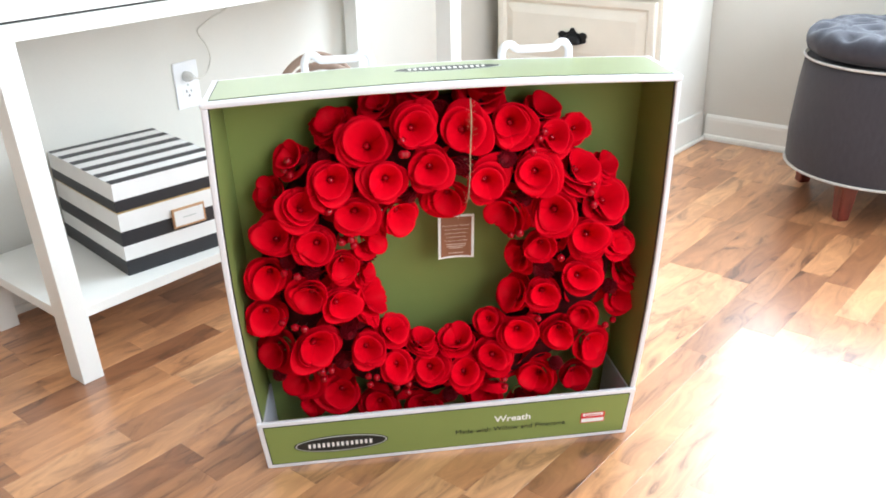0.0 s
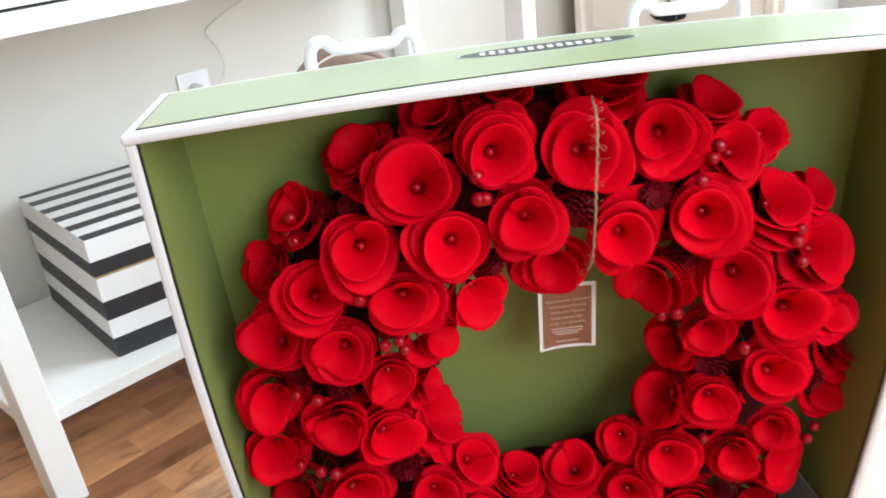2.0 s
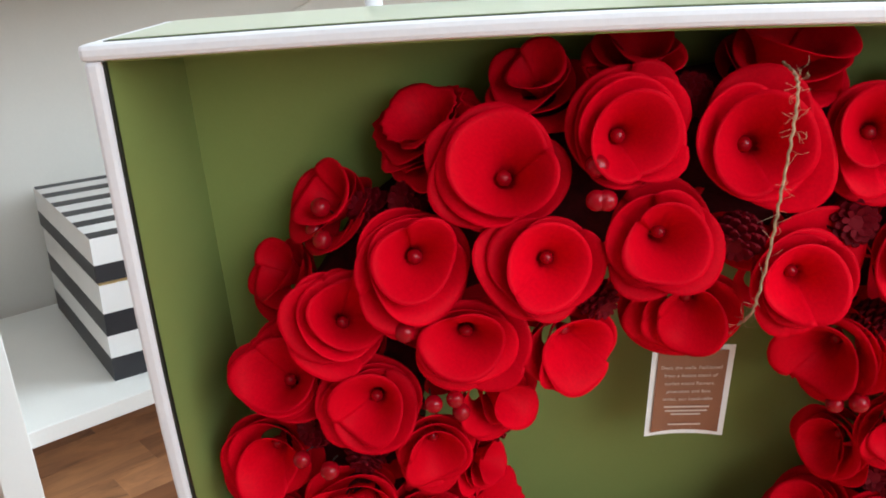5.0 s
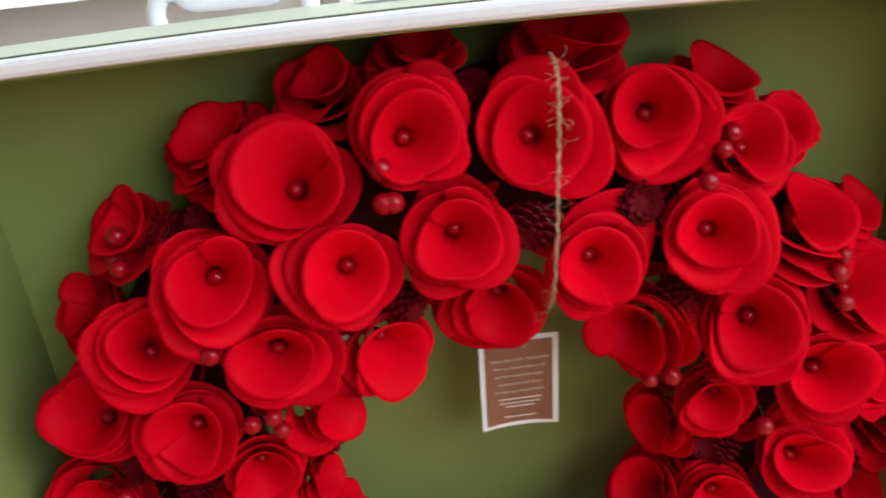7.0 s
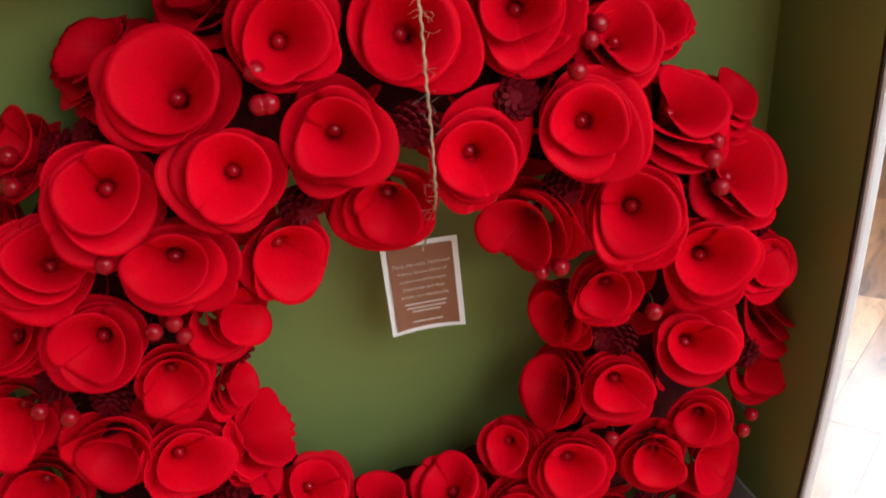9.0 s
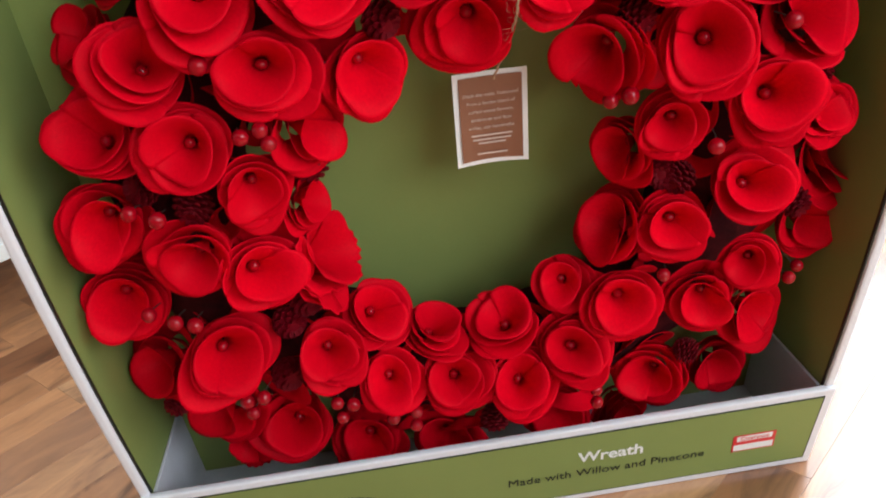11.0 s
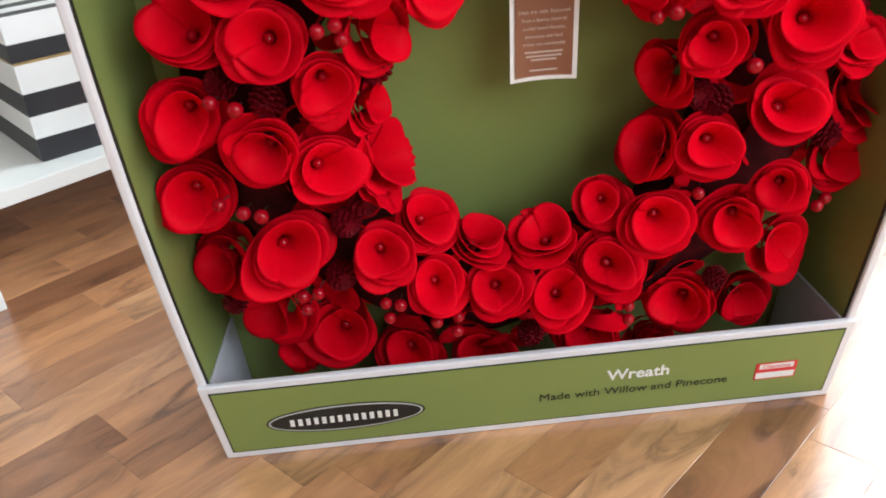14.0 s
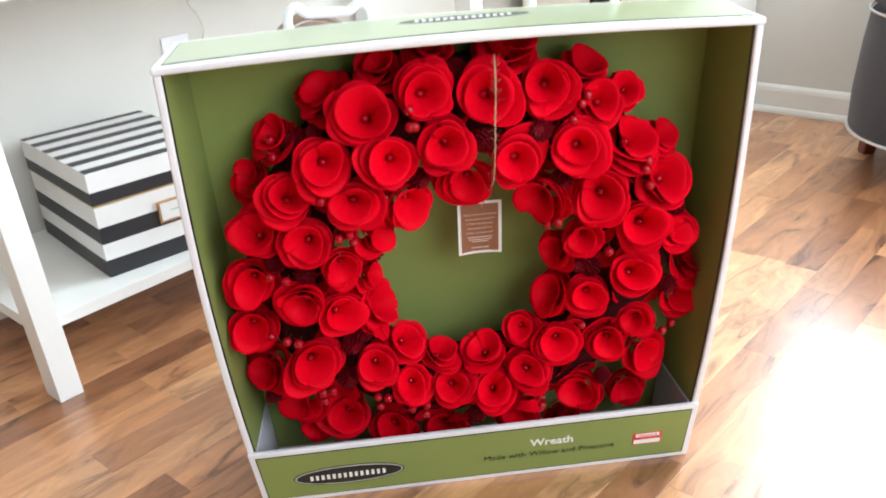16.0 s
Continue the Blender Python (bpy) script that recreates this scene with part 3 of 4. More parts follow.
rose(-0.2703, -0.0499, -0.0332, 0.0324, 0.0302, 0.12, 0.31, -119)
rose(-0.1968, -0.0883, -0.0002, 0.0377, 0.0282, 0.23, 0.49, -60)
rose(-0.2683, -0.1369, -0.0500, 0.0333, 0.0333, -0.51, 0.31, -90)
rose(-0.2349, -0.2018, -0.0506, 0.0333, 0.0333, -0.51, 0.19, -90)
rose(-0.1741, -0.2296, -0.0457, 0.0355, 0.0317, -0.00, 0.57, -126)
rose(-0.1227, -0.1004, -0.0003, 0.0258, 0.0291, 0.11, 0.55, -60)
rose(-0.0850, -0.0875, -0.0242, 0.0266, 0.0266, 0.29, 0.77, -90)
rose(-0.0819, -0.1394, 0.0002, 0.0251, 0.0265, 0.01, 0.66, -65)
rose(-0.0403, -0.1128, -0.0256, 0.0259, 0.0259, 0.29, 0.95, -90)
rose(-0.0299, -0.1511, -0.0012, 0.0267, 0.0299, -0.08, 0.70, -44)
rose(0.0226, -0.1636, 0.0007, 0.0251, 0.0315, -0.15, 0.70, -13)
rose(0.0128, -0.1180, -0.0267, 0.0290, 0.0290, -0.12, 0.99, -90)
rose(0.0679, -0.1383, -0.0012, 0.0331, 0.0282, -0.22, 0.67, -16)
rose(0.0623, -0.0943, -0.0324, 0.0239, 0.0239, -0.21, 0.62, -90)
rose(0.1063, -0.0997, -0.0033, 0.0300, 0.0277, -0.10, 0.38, -56)
rose(0.0978, -0.0443, -0.0353, 0.0321, 0.0321, -0.82, 0.51, -90)
rose(0.1024, 0.0218, -0.0366, 0.0266, 0.0266, -0.85, 0.16, -90)
rose(0.1660, -0.1062, 0.0018, 0.0256, 0.0289, -0.33, 0.14, -95)
rose(0.2019, -0.0751, -0.0003, 0.0224, 0.0234, -0.34, 0.31, -81)
rose(0.2788, -0.0920, -0.0564, 0.0276, 0.0276, 0.20, 0.43, -90)
rose(0.2406, -0.1736, -0.0440, 0.0312, 0.0312, 0.25, 0.30, -90)
rose(0.1464, -0.2253, -0.0339, 0.0347, 0.0320, -0.41, 0.26, -115)
rose(0.0642, -0.2627, -0.0396, 0.0323, 0.0279, -0.25, 0.53, -111)
rose(0.2217, -0.2530, -0.0572, 0.0282, 0.0282, 0.11, 0.29, -90)
rose(-0.1153, -0.2684, -0.0489, 0.0369, 0.0288, -0.06, 0.60, -123)
rose(-0.0405, -0.2740, -0.0438, 0.0345, 0.0243, -0.11, 0.58, -107)
rose(-0.2219, -0.2634, -0.0590, 0.0241, 0.0241, -0.40, 0.23, -90, torn=True)
rose(0.1340, -0.2992, -0.0571, 0.0280, 0.0280, 0.17, -0.11, -90)
rose(0.2510, 0.0363, -0.0286, 0.0237, 0.0237, 0.46, 0.62, -90)
rose(0.2602, 0.0339, -0.0354, 0.0247, 0.0247, 0.02, 0.55, -90)


def gap(x, y, keep):
    """The nearest place between the roses, as an angle and a radius."""
    for _ in range(6):
        for px, py, s in PLACED:
            d = math.hypot(x - px, y - py)
            if d < keep * s:
                x, y = px + (x - px) * keep * s / max(d, 0.001), py + (y - py) * keep * s / max(d, 0.001)
    return math.degrees(math.atan2(y, x)), math.hypot(x, y)


for ring, n, size in ((0.138, 14, 0.023), (0.172, 18, 0.026), (0.212, 20, 0.028), (0.250, 26, 0.028), (0.276, 34, 0.029)):
    for i in range(n):
        a = 360 * (i + rng.uniform(-0.3, 0.3)) / n
        r = ring + rng.uniform(-0.012, 0.012)
        q = part_mesh("under_petal", rng.choice(LAYERS[rng.choice((1, 2))]), None, wreath)
        g = size * rng.uniform(0.85, 1.1)
        q.matrix_local = spot(*gap(r * math.cos(radians(a)), r * math.sin(radians(a)), 0.72), -0.035 if ring > 0.26 else -0.042, 0.8, rng.uniform(0, 360), 5) @ pose(0, 0, 0, rng.uniform(-25, 25), rng.uniform(-25, 25), 0) @ Matrix.Diagonal((g, g, g * 0.7, 1))


def ring_mesh():
    """The twig ring that carries everything, lumpy and dark."""
    bm = bmesh.new()
    n, k = 72, 14
    rows = []
    for i in range(n):
        t = 2 * math.pi * i / n
        row = []
        for j in range(k):
            p = 2 * math.pi * j / k
            q = 1 + 0.10 * math.sin(7 * t + 3 * p) + 0.08 * math.sin(13 * t - 2 * p)
            r = 0.213 + 0.050 * q * math.cos(p)
            row.append(bm.verts.new((r * math.cos(t), r * math.sin(t), -0.080 + 0.036 * q * math.sin(p))))
        rows.append(row)
    for i in range(n):
        a, b = rows[i], rows[(i + 1) % n]
        for j in range(k):
            bm.faces.new((a[j], b[j], b[(j + 1) % k], a[(j + 1) % k]))
    return bm


part("twig_ring", ring_mesh(), M_TWIG, wreath, "dark twig ring under the roses", True)

BERRIES = [(-0.0602, 0.2379), (-0.0608, 0.222), (-0.0559, 0.2221), (-0.2068, 0.1997), (-0.2118, 0.1859), (-0.2052, 0.1855), (0.1195, 0.2252), (0.1264, 0.2317), (0.1093, 0.2116), (0.1958, 0.1521), (0.1926, 0.1428), (0.1984, 0.1236), (0.1018, 0.09), (0.0908, 0.0867), (0.1603, 0.0433), (-0.1374, 0.1028), (-0.1493, 0.0993), (-0.1347, 0.0925), (-0.1612, 0.1463), (-0.2286, 0.0495), (-0.2122, 0.0446), (-0.2407, -0.0387), (-0.2238, -0.0455), (-0.2111, -0.0485), (-0.192, -0.1352), (-0.1792, -0.1321), (-0.1904, -0.1508), (-0.1261, -0.15), (-0.1141, -0.1541), (-0.1236, -0.1669), (-0.0843, -0.1775), (-0.0655, -0.1742), (-0.0666, -0.1901), (0.1354, -0.0697), (0.0841, -0.1816), (0.0853, -0.1977), (0.2391, -0.0999), (0.2584, -0.1067)]
for x, y in BERRIES:
    b = part_mesh("berry", BALL, None, wreath, "glossy red berry on a wire")
    size = rng.uniform(0.0052, 0.0062)
    m = spot(math.degrees(math.atan2(y, x)), math.hypot(x, y), 0.010)
    b.matrix_local = m @ Matrix.Diagonal((size, size, size, 1))
    part("stem", tube(spline([(0, 0, -0.7), (0.3, 0.2, -1.6), (0.2, 0.5, -2.8)], 3), 0.10, 5), M_WIRE, b)


def cone_mesh():
    """A small opened pinecone: overlapping scales in spirals."""
    bm = bmesh.new()
    n, rows = 48, 9
    rings = []
    for k in range(rows):
        f = k / (rows - 1)
        body = 0.30 + 0.72 * math.sin(math.pi * (0.10 + 0.80 * (1 - f))) ** 0.8
        for sub, (out, dz) in enumerate(((0.50, -0.02), (1.0, 0.10), (0.94, 0.17), (0.46, 0.06))):
            ring = []
            for i in range(n):
                th = 2 * math.pi * i / n
                scale = abs(math.sin(4 * th + (math.pi / 2 if k % 2 else 0))) ** 0.6
                r = body * (0.46 + (out - 0.46) * scale)
                ring.append(bm.verts.new((r * math.cos(th), r * math.sin(th), -0.85 + 1.65 * f + dz * (0.4 + 0.9 * scale))))
            rings.append(ring)
    for a, b in zip(rings, rings[1:]):
        for i in range(n):
            bm.faces.new((a[i], a[(i + 1) % n], b[(i + 1) % n], b[i]))
    bm.faces.new(rings[0][::-1])
    bm.faces.new(rings[-1])
    me = bpy.data.meshes.new("pinecone")
    bm.to_mesh(me)
    bm.free()
    me.materials.append(M_CONE)
    return me


CONE = cone_mesh()
CONES = [(-0.1908, 0.2023), (-0.1658, 0.214), (0.0812, 0.1992), (-0.0056, 0.2737), (0.0196, 0.1916), (-0.0537, 0.148), (0.1039, 0.131), (-0.1089, 0.0505), (0.2892, 0.0195), (0.2662, 0.0636), (0.132, 0.0029), (0.1445, 0.0004), (-0.1327, -0.0616), (-0.1511, -0.0803), (-0.1654, -0.1398), (-0.1961, 0.037), (0.265, -0.0525), (0.1827, -0.1995), (0.0027, -0.2354), (-0.2764, -0.1806), (-0.2316, 0.0521)]
for x, y in CONES:
    c = part_mesh("pinecone", CONE, None, wreath, "small dark red pinecone")
    s = rng.uniform(0.0125, 0.0155)
    c.matrix_local = spot(math.degrees(math.atan2(y, x)), math.hypot(x, y), -0.018, 0.6, rng.uniform(0, 360)) @ pose(0, 0, 0, rng.uniform(-30, 30), rng.uniform(-30, 30), 0) @ Matrix.Diagonal((s, s, s * 0.9, 1))


# ---- hang tag on its twine ----
tag = thing("hang_tag", "brown paper hang tag with white border on a jute twine", "tag", m=WFRAME)
SKEW_TAG = pose(0.0168, 0.0490, -0.0610, 0, 0, 0)


def tag_sheet(x0, x1, y0, y1, z, curl=0.004):
    bm = bmesh.new()
    nx, ny = 6, 8
    g = []
    for s in (0, 1):
        g.append([[bm.verts.new((x0 + (x1 - x0) * i / nx, y0 + (y1 - y0) * j / ny, z - 0.0003 * s + curl * (i / nx - 0.5) ** 2 * (1 + 2 * (1 - j / ny)))) for j in range(ny + 1)] for i in range(nx + 1)])
    for s in (0, 1):
        for i in range(nx):
            for j in range(ny):
                q = (g[s][i][j], g[s][i + 1][j], g[s][i + 1][j + 1], g[s][i][j + 1])
                bm.faces.new(q if s == 0 else q[::-1])
    rim = [(i, 0) for i in range(nx)] + [(nx, j) for j in range(ny)] + [(i, ny) for i in range(nx, 0, -1)] + [(0, j) for j in range(ny, 0, -1)]
    for (i, j), (k, l) in zip(rim, rim[1:] + rim[:1]):
        bm.faces.new((g[0][i][j], g[1][i][j], g[1][k][l], g[0][k][l]))
    return moved(bm, SKEW_TAG)


part("tag_card", tag_sheet(-0.0265, 0.0265, -0.0385, 0.0370, 0), M_WHITEINK, tag, "white paper card")
part("tag_print", tag_sheet(-0.0225, 0.0225, -0.0345, 0.0335, 0.0007), M_TAG, tag, "brown printed field")
for i, words in enumerate(("Deck the walls. Fashioned", "from a festive blend of", "curled wood flowers,", "pinecones and faux", "berries, our handcrafted")):
    lettering("tag_lettering", words, 0.0038, M_TAGINK, tag, SKEW_TAG @ Matrix.Translation((0, 0.0185 - 0.0066 * i, 0.0018)), "CENTER", "small pale printed line")
for w, y in ((0.030, -0.0140), (0.028, -0.0175), (0.020, -0.0205), (0.022, -0.0295)):
    part("tag_bar", moved(plate([(-w / 2, y), (w / 2, y), (w / 2, y + 0.0012), (-w / 2, y + 0.0012)], 0.0003), SKEW_TAG @ Matrix.Translation((0, 0, 0.0016))), M_TAGINK, tag)
TWINE = [(0.0307, 0.2833, -0.0300), (0.0263, 0.2871, -0.0000), (0.0259, 0.2791, 0.0080), (0.0258, 0.2570, 0.0100), (0.0251, 0.2303, 0.0110), (0.0249, 0.2014, 0.0110), (0.0245, 0.1638, 0.0060), (0.0246, 0.1463, -0.0040), (0.0236, 0.1121, -0.0350), (0.0180, 0.0840, -0.0520)]
tw = spline(TWINE, 10)
twine = part("twine", tube([p + Vector((0.0004 * math.sin(1.9 * i), 0, 0.0004 * math.cos(2.3 * i))) for i, p in enumerate(tw)], 0.0008, 6), M_TWINE, tag, "frayed natural jute twine")
for i in range(60):
    p = tw[rng.randrange(8, len(tw) - 8)]
    a = rng.uniform(0, 6.28)
    L = rng.uniform(0.003, 0.010)
    q = p + Vector((math.cos(a) * L, math.sin(a) * L, rng.uniform(-0.0, 0.002)))
    part("fibre", tube(spline([p, (p + q) / 2 + Vector((rng.uniform(-0.003, 0.003), rng.uniform(-0.003, 0.003), 0.001)), q], 4), 0.00009, 3), M_TWINE, twine)


# ---- desk ----
DS0, DS1, DD0, DD1 = -0.301, 0.897, 0.683, 1.078
desk = thing("desk", "white lacquered desk with drawers and a low shelf", "desk", m=ROOM)
LW, LD = 0.042, 0.050
for s in (DS0, DS1 - LW):
    for d in (DD0, DD1 - LD):
        leg = box((s, d, 0), (s + LW, d + LD, 0.648), 0.0015)
        for v in leg.verts:     # the legs stand in a little at the foot
            v.co.x += (0.026 if s < 0 else -0.012) * (1 - v.co.z / 0.648)
        part("leg", leg, M_DESK, desk)
part("shelf", box((DS0 + 0.025, DD0 + 0.006, 0.130), (DS1 - 0.014, DD1 - 0.004, 0.1518), 0.0012), M_DESK, desk, "white low shelf board")
part("apron", box((DS0, DD0 + 0.002, 0.648), (DS1, DD0 + 0.030, 0.677), 0.0012), M_DESK, desk)
part("apron", box((DS0, DD1 - 0.03, 0.648), (DS1, DD1, 0.738), 0.0012), M_DESK, desk)
part("apron", box((DS0, DD0 + 0.030, 0.648), (DS0 + 0.02, DD1 - 0.03, 0.738), 0.0012), M_DESK, desk)
part("apron", box((DS1 - 0.02, DD0 + 0.030, 0.648), (DS1, DD1 - 0.03, 0.738), 0.0012), M_DESK, desk)
part("drawer_bottom", box((DS0 + 0.02, DD0 + 0.03, 0.661), (DS1 - 0.02, DD1 - 0.03, 0.669)), M_DESK, desk)
# near-black backing: the shade in the drawer gaps, put in as colour
part("gap_shade", box((DS0 + 0.004, DD0 + 0.012, 0.677), (DS1 - 0.004, DD0 + 0.030, 0.737)), M_SLOT, desk, "near-black backing painted as the shade in the gaps round the drawer fronts")
MID = (DS0 + DS1) / 2
for a, b in ((DS0 + 0.012, MID - 0.0015), (MID + 0.0015, DS1 - 0.012)):
    part("drawer_front", box((a, DD0 + 0.001, 0.6815), (b, DD0 + 0.0118, 0.735), 0.0012), M_DESK, desk, "plain white drawer front")
for s in (DS0, DS1 - 0.010):
    part("stile", box((s, DD0 + 0.001, 0.677), (s + 0.010, DD0 + 0.012, 0.737), 0.001), M_DESK, desk)
part("desk_top", box((DS0 - 0.012, DD0 - 0.014, 0.738), (DS1 + 0.012, DD1 + 0.018, 0.763), 0.002), M_DESK, desk)


# ---- striped storage box on the shelf ----
sb = thing("storage_box", "black and white striped cardboard storage box on the desk shelf", "box", m=ROOM @ pose(-0.1142, 0.7411, 0.1520, 0, 0, -6.5))
SW, SD = 0.245, 0.318
z = 0.0
for mat, h in ((M_STRIPEB, 0.0325), (M_STRIPEW, 0.0310), (M_STRIPEB, 0.0310), (M_STRIPEW, 0.0380)):
    part("body_stripe", box((0.002, 0.002, z), (SW - 0.002, SD - 0.002, z + h)), mat, sb)
    z += h
part("gold_band", box((0.003, 0.003, z), (SW - 0.003, SD - 0.003, z + 0.0035)), M_GOLD, sb, "thin gold foil band")
z += 0.0045
lid = part("lid", box((0, 0, z), (SW, SD, z + 0.0235), 0.0008), M_STRIPEB, sb, "lid edge with a black stripe")
part("lid_stripe", box((-0.0002, -0.0002, z + 0.0235), (SW + 0.0002, SD + 0.0002, z + 0.0590), 0.0008), M_STRIPEW, lid)
zt = z + 0.0590
for i in range(6):
    y = 0.000 + i * SD / 5.3
    part("top_stripe", box((0.0004, y, zt), (SW - 0.0004, min(SD, y + 0.0245), zt + 0.0005)), M_STRIPEB, lid)
holder = part("label_holder", box((0.111, -0.003, 0.069), (0.185, 0.0018, 0.111), 0.001), M_BRASS, sb, "copper-coloured metal label frame")
part("label_card", box((0.1155, -0.0036, 0.0735), (0.1805, -0.0028, 0.1065)), M_STRIPEW, holder, "white paper label")
part("label_bar", box((0.134, -0.0039, 0.089), (0.163, -0.0035, 0.0912)), M_SILVER, holder)


# ---- outlet, plug and cable ----
outlet = thing("wall_outlet", "white duplex wall outlet plate", "outlet", m=ROOM @ pose(0.3193, D1, 0.4117))
part("cover_plate", box((-0.035, -0.0055, -0.0575), (0.035, 0, 0.0575), 0.0022), M_PLASTIC, outlet)
for zc in (0.0195, -0.0195):
    bm = moved(plate([(max(-0.0168, min(0.0168, x)), y) for x, y in oval(0, 0, 0.019, 0.0145, 28)], 0.0012), pose(0, -0.0055, zc, 90, 0, 0))
    f = part("socket_face", bm, M_PLASTIC, outlet)
    for x, h in ((-0.0064, 0.0080), (0.0064, 0.0066)):
        part("slot", box((x - 0.0011, -0.00705, zc + 0.002 - h / 2 + 0.002), (x + 0.0011, -0.0066, zc + 0.002 + h / 2 + 0.002)), M_SLOT, f)
    part("ground_hole", moved(plate(oval(0, 0, 0.0026, 0.0024, 12), 0.0005), pose(0, -0.0066, zc - 0.0072, 90, 0, 0)), M_SLOT, f)
part("screw", moved(plate(oval(0, 0, 0.0032, 0.0032, 14), 0.0008), pose(0, -0.0055, 0, 90, 0, 0)), M_SILVER, outlet)

cord = thing("lamp_cord", "clear plug and thin cord hanging from the desk to the outlet", "cable", m=ROOM)
part("plug", moved(lathe([(0, 0), (0.0125, 0), (0.0130, 0.004), (0.0120, 0.014), (0.0075, 0.022), (0.0045, 0.030), (0, 0.031)], 20), pose(0.3150, D1 - 0.0072, 0.4340, 90, 0, 12)), M_PLUG, cord, "clear plastic plug", True)
part("cable", tube(spline([(0.313, D1 - 0.033, 0.4345), (0.3346, D1 - 0.034, 0.4287), (0.3551, D1 - 0.028, 0.4305), (0.3703, D1 - 0.025, 0.4403), (0.3809, D1 - 0.025, 0.4624), (0.3832, D1 - 0.025, 0.4761), (0.3758, D1 - 0.025, 0.5024),
                           (0.3588, D1 - 0.025, 0.5299), (0.3576, D1 - 0.025, 0.5423), (0.3708, D1 - 0.025, 0.5512), (0.4087, D1 - 0.025, 0.5676), (0.4493, D1 - 0.030, 0.5854), (0.470, D1 - 0.035, 0.625), (0.475, D1 - 0.04, 0.666)], 8), 0.0021, 8), M_CABLE, cord, "thin clear cord", True)


# ---- drawer cabinet against the wall ----
CS, CD0, CD1, CH = 1.535, 0.432, 1.040, 0.92
cab = thing("drawer_cabinet", "cream painted drawer cabinet with dark bronze pulls", "cabinet", m=ROOM)
part("body", box((CS, CD0, 0.0), (S1 - 0.002, CD1, CH), 0.003), M_CAB, cab)
part("side_skin", box((CS + 0.002, CD0 - 0.004, 0.0), (S1 - 0.003, CD0, CH - 0.002), 0.001), M_TRIM, cab, "white painted side")
part("cabinet_top", box((CS - 0.02, CD0 - 0.02, CH), (S1 - 0.002, CD1 + 0.02, CH + 0.025), 0.006), M_CAB, cab)
part("plinth", box((CS + 0.01, CD0 - 0.016, 0.0), (S1 - 0.024, CD0 - 0.004, 0.100), 0.004), M_TRIM, cab, "white base moulding")
part("shoe_moulding", box((CS + 0.01, CD0 - 0.027, 0.0), (S1 - 0.024, CD0 - 0.016, 0.016), 0.005), M_TRIM, cab)


def drawer(z0, z1):
    """A drawer front with a bevelled raised field."""
    bm = bmesh.new()
    y0, y1 = CD0 + 0.012, CD1 - 0.015
    steps = ((0.0, 0.004), (0.0, 0.016), (0.004, 0.019), (0.022, 0.019), (0.030, 0.010), (0.034, 0.010), (0.058, 0.0175), (0.062, 0.0185))
    rings = []
    for inset, out in steps:
        rings.append([bm.verts.new((CS - out, y, z)) for y, z in ((y0 + inset, z0 + inset), (y1 - inset, z0 + inset), (y1 - inset, z1 - inset), (y0 + inset, z1 - inset))])
    for a, b in zip(rings, rings[1:]):
        for i in range(4):
            bm.faces.new((a[i], a[(i + 1) % 4], b[(i + 1) % 4], b[i]))
    bm.faces.new(rings[-1])
    back = [bm.verts.new((CS + 0.001, v.co.y, v.co.z)) for v in rings[0]]
    for i in range(4):
        bm.faces.new((back[i], back[(i + 1) % 4], rings[0][(i + 1) % 4], rings[0][i]))
    bmesh.ops.recalc_face_normals(bm, faces=bm.faces[:])
    d = part("drawer", bm, M_CAB, cab, "cream drawer front with a raised field")
    yc, zc, x = 0.728, (z0 + z1) / 2 - 0.008, CS - 0.0185
    half = [(0.0, 0.030), (0.006, 0.027), (0.011, 0.019), (0.018, 0.014), (0.027, 0.013), (0.034, 0.017), (0.044, 0.016), (0.051, 0.012), (0.054, 0.004), (0.049, -0.003), (0.052, -0.010), (0.046, -0.016), (0.034, -0.020), (0.018, -0.024), (0.0, -0.026)]
    outline = half + [(-a, b) for a, b in half[-2:0:-1]]
    m = Matrix(((0, 0, -1, x), (1, 0, 0, yc), (0, 1, 0, zc), (0, 0, 0, 1)))
    pull = part("pull", moved(plate(outline[::-1], 0.004), m), M_IRON, d, "ornate dark bronze drawer pull")
    cup = bmesh.new()
    n, k = 20, 8
    g = [[cup.verts.new((0.036 * math.cos(math.pi * i / n), -0.018 + 0.030 * math.sin(math.pi * i / n) * math.cos(0.5 * math.pi * j / k), 0.004 + 0.020 * math.sin(math.pi * i / n) ** 0.5 * math.sin(0.5 * math.pi * j / k))) for j in range(k + 1)] for i in range(n + 1)]
    for i in range(n):
        for j in range(k):
            cup.faces.new((g[i][j], g[i + 1][j], g[i + 1][j + 1], g[i][j + 1]))
    bmesh.ops.recalc_face_normals(cup, faces=cup.faces[:])
    part("pull_cup", moved(cup, m), M_IRON, pull, "", True)


for a, b in ((0.05, 0.256), (0.266, 0.500), (0.510, 0.700), (0.710, 0.900)):
    drawer(a, b)


# ---- tufted ottoman ----
otto = thing("ottoman", "round grey upholstered storage ottoman with button-tufted lid and cream piping", "ottoman", m=pose(1.327, 0.936, 0, 0, 0, 0) @ Matrix.Diagonal((1.03, 1.03, 0.985, 1)))
R = 0.245
part("body", lathe([(0, 0.105), (R - 0.012, 0.105), (R - 0.003, 0.110), (R, 0.118), (R, 0.2), (R - 0.010, 0.33), (R - 0.018, 0.392), (R - 0.022, 0.400), (0, 0.400)], 72), M_FABRIC, otto, "grey linen drum", True)


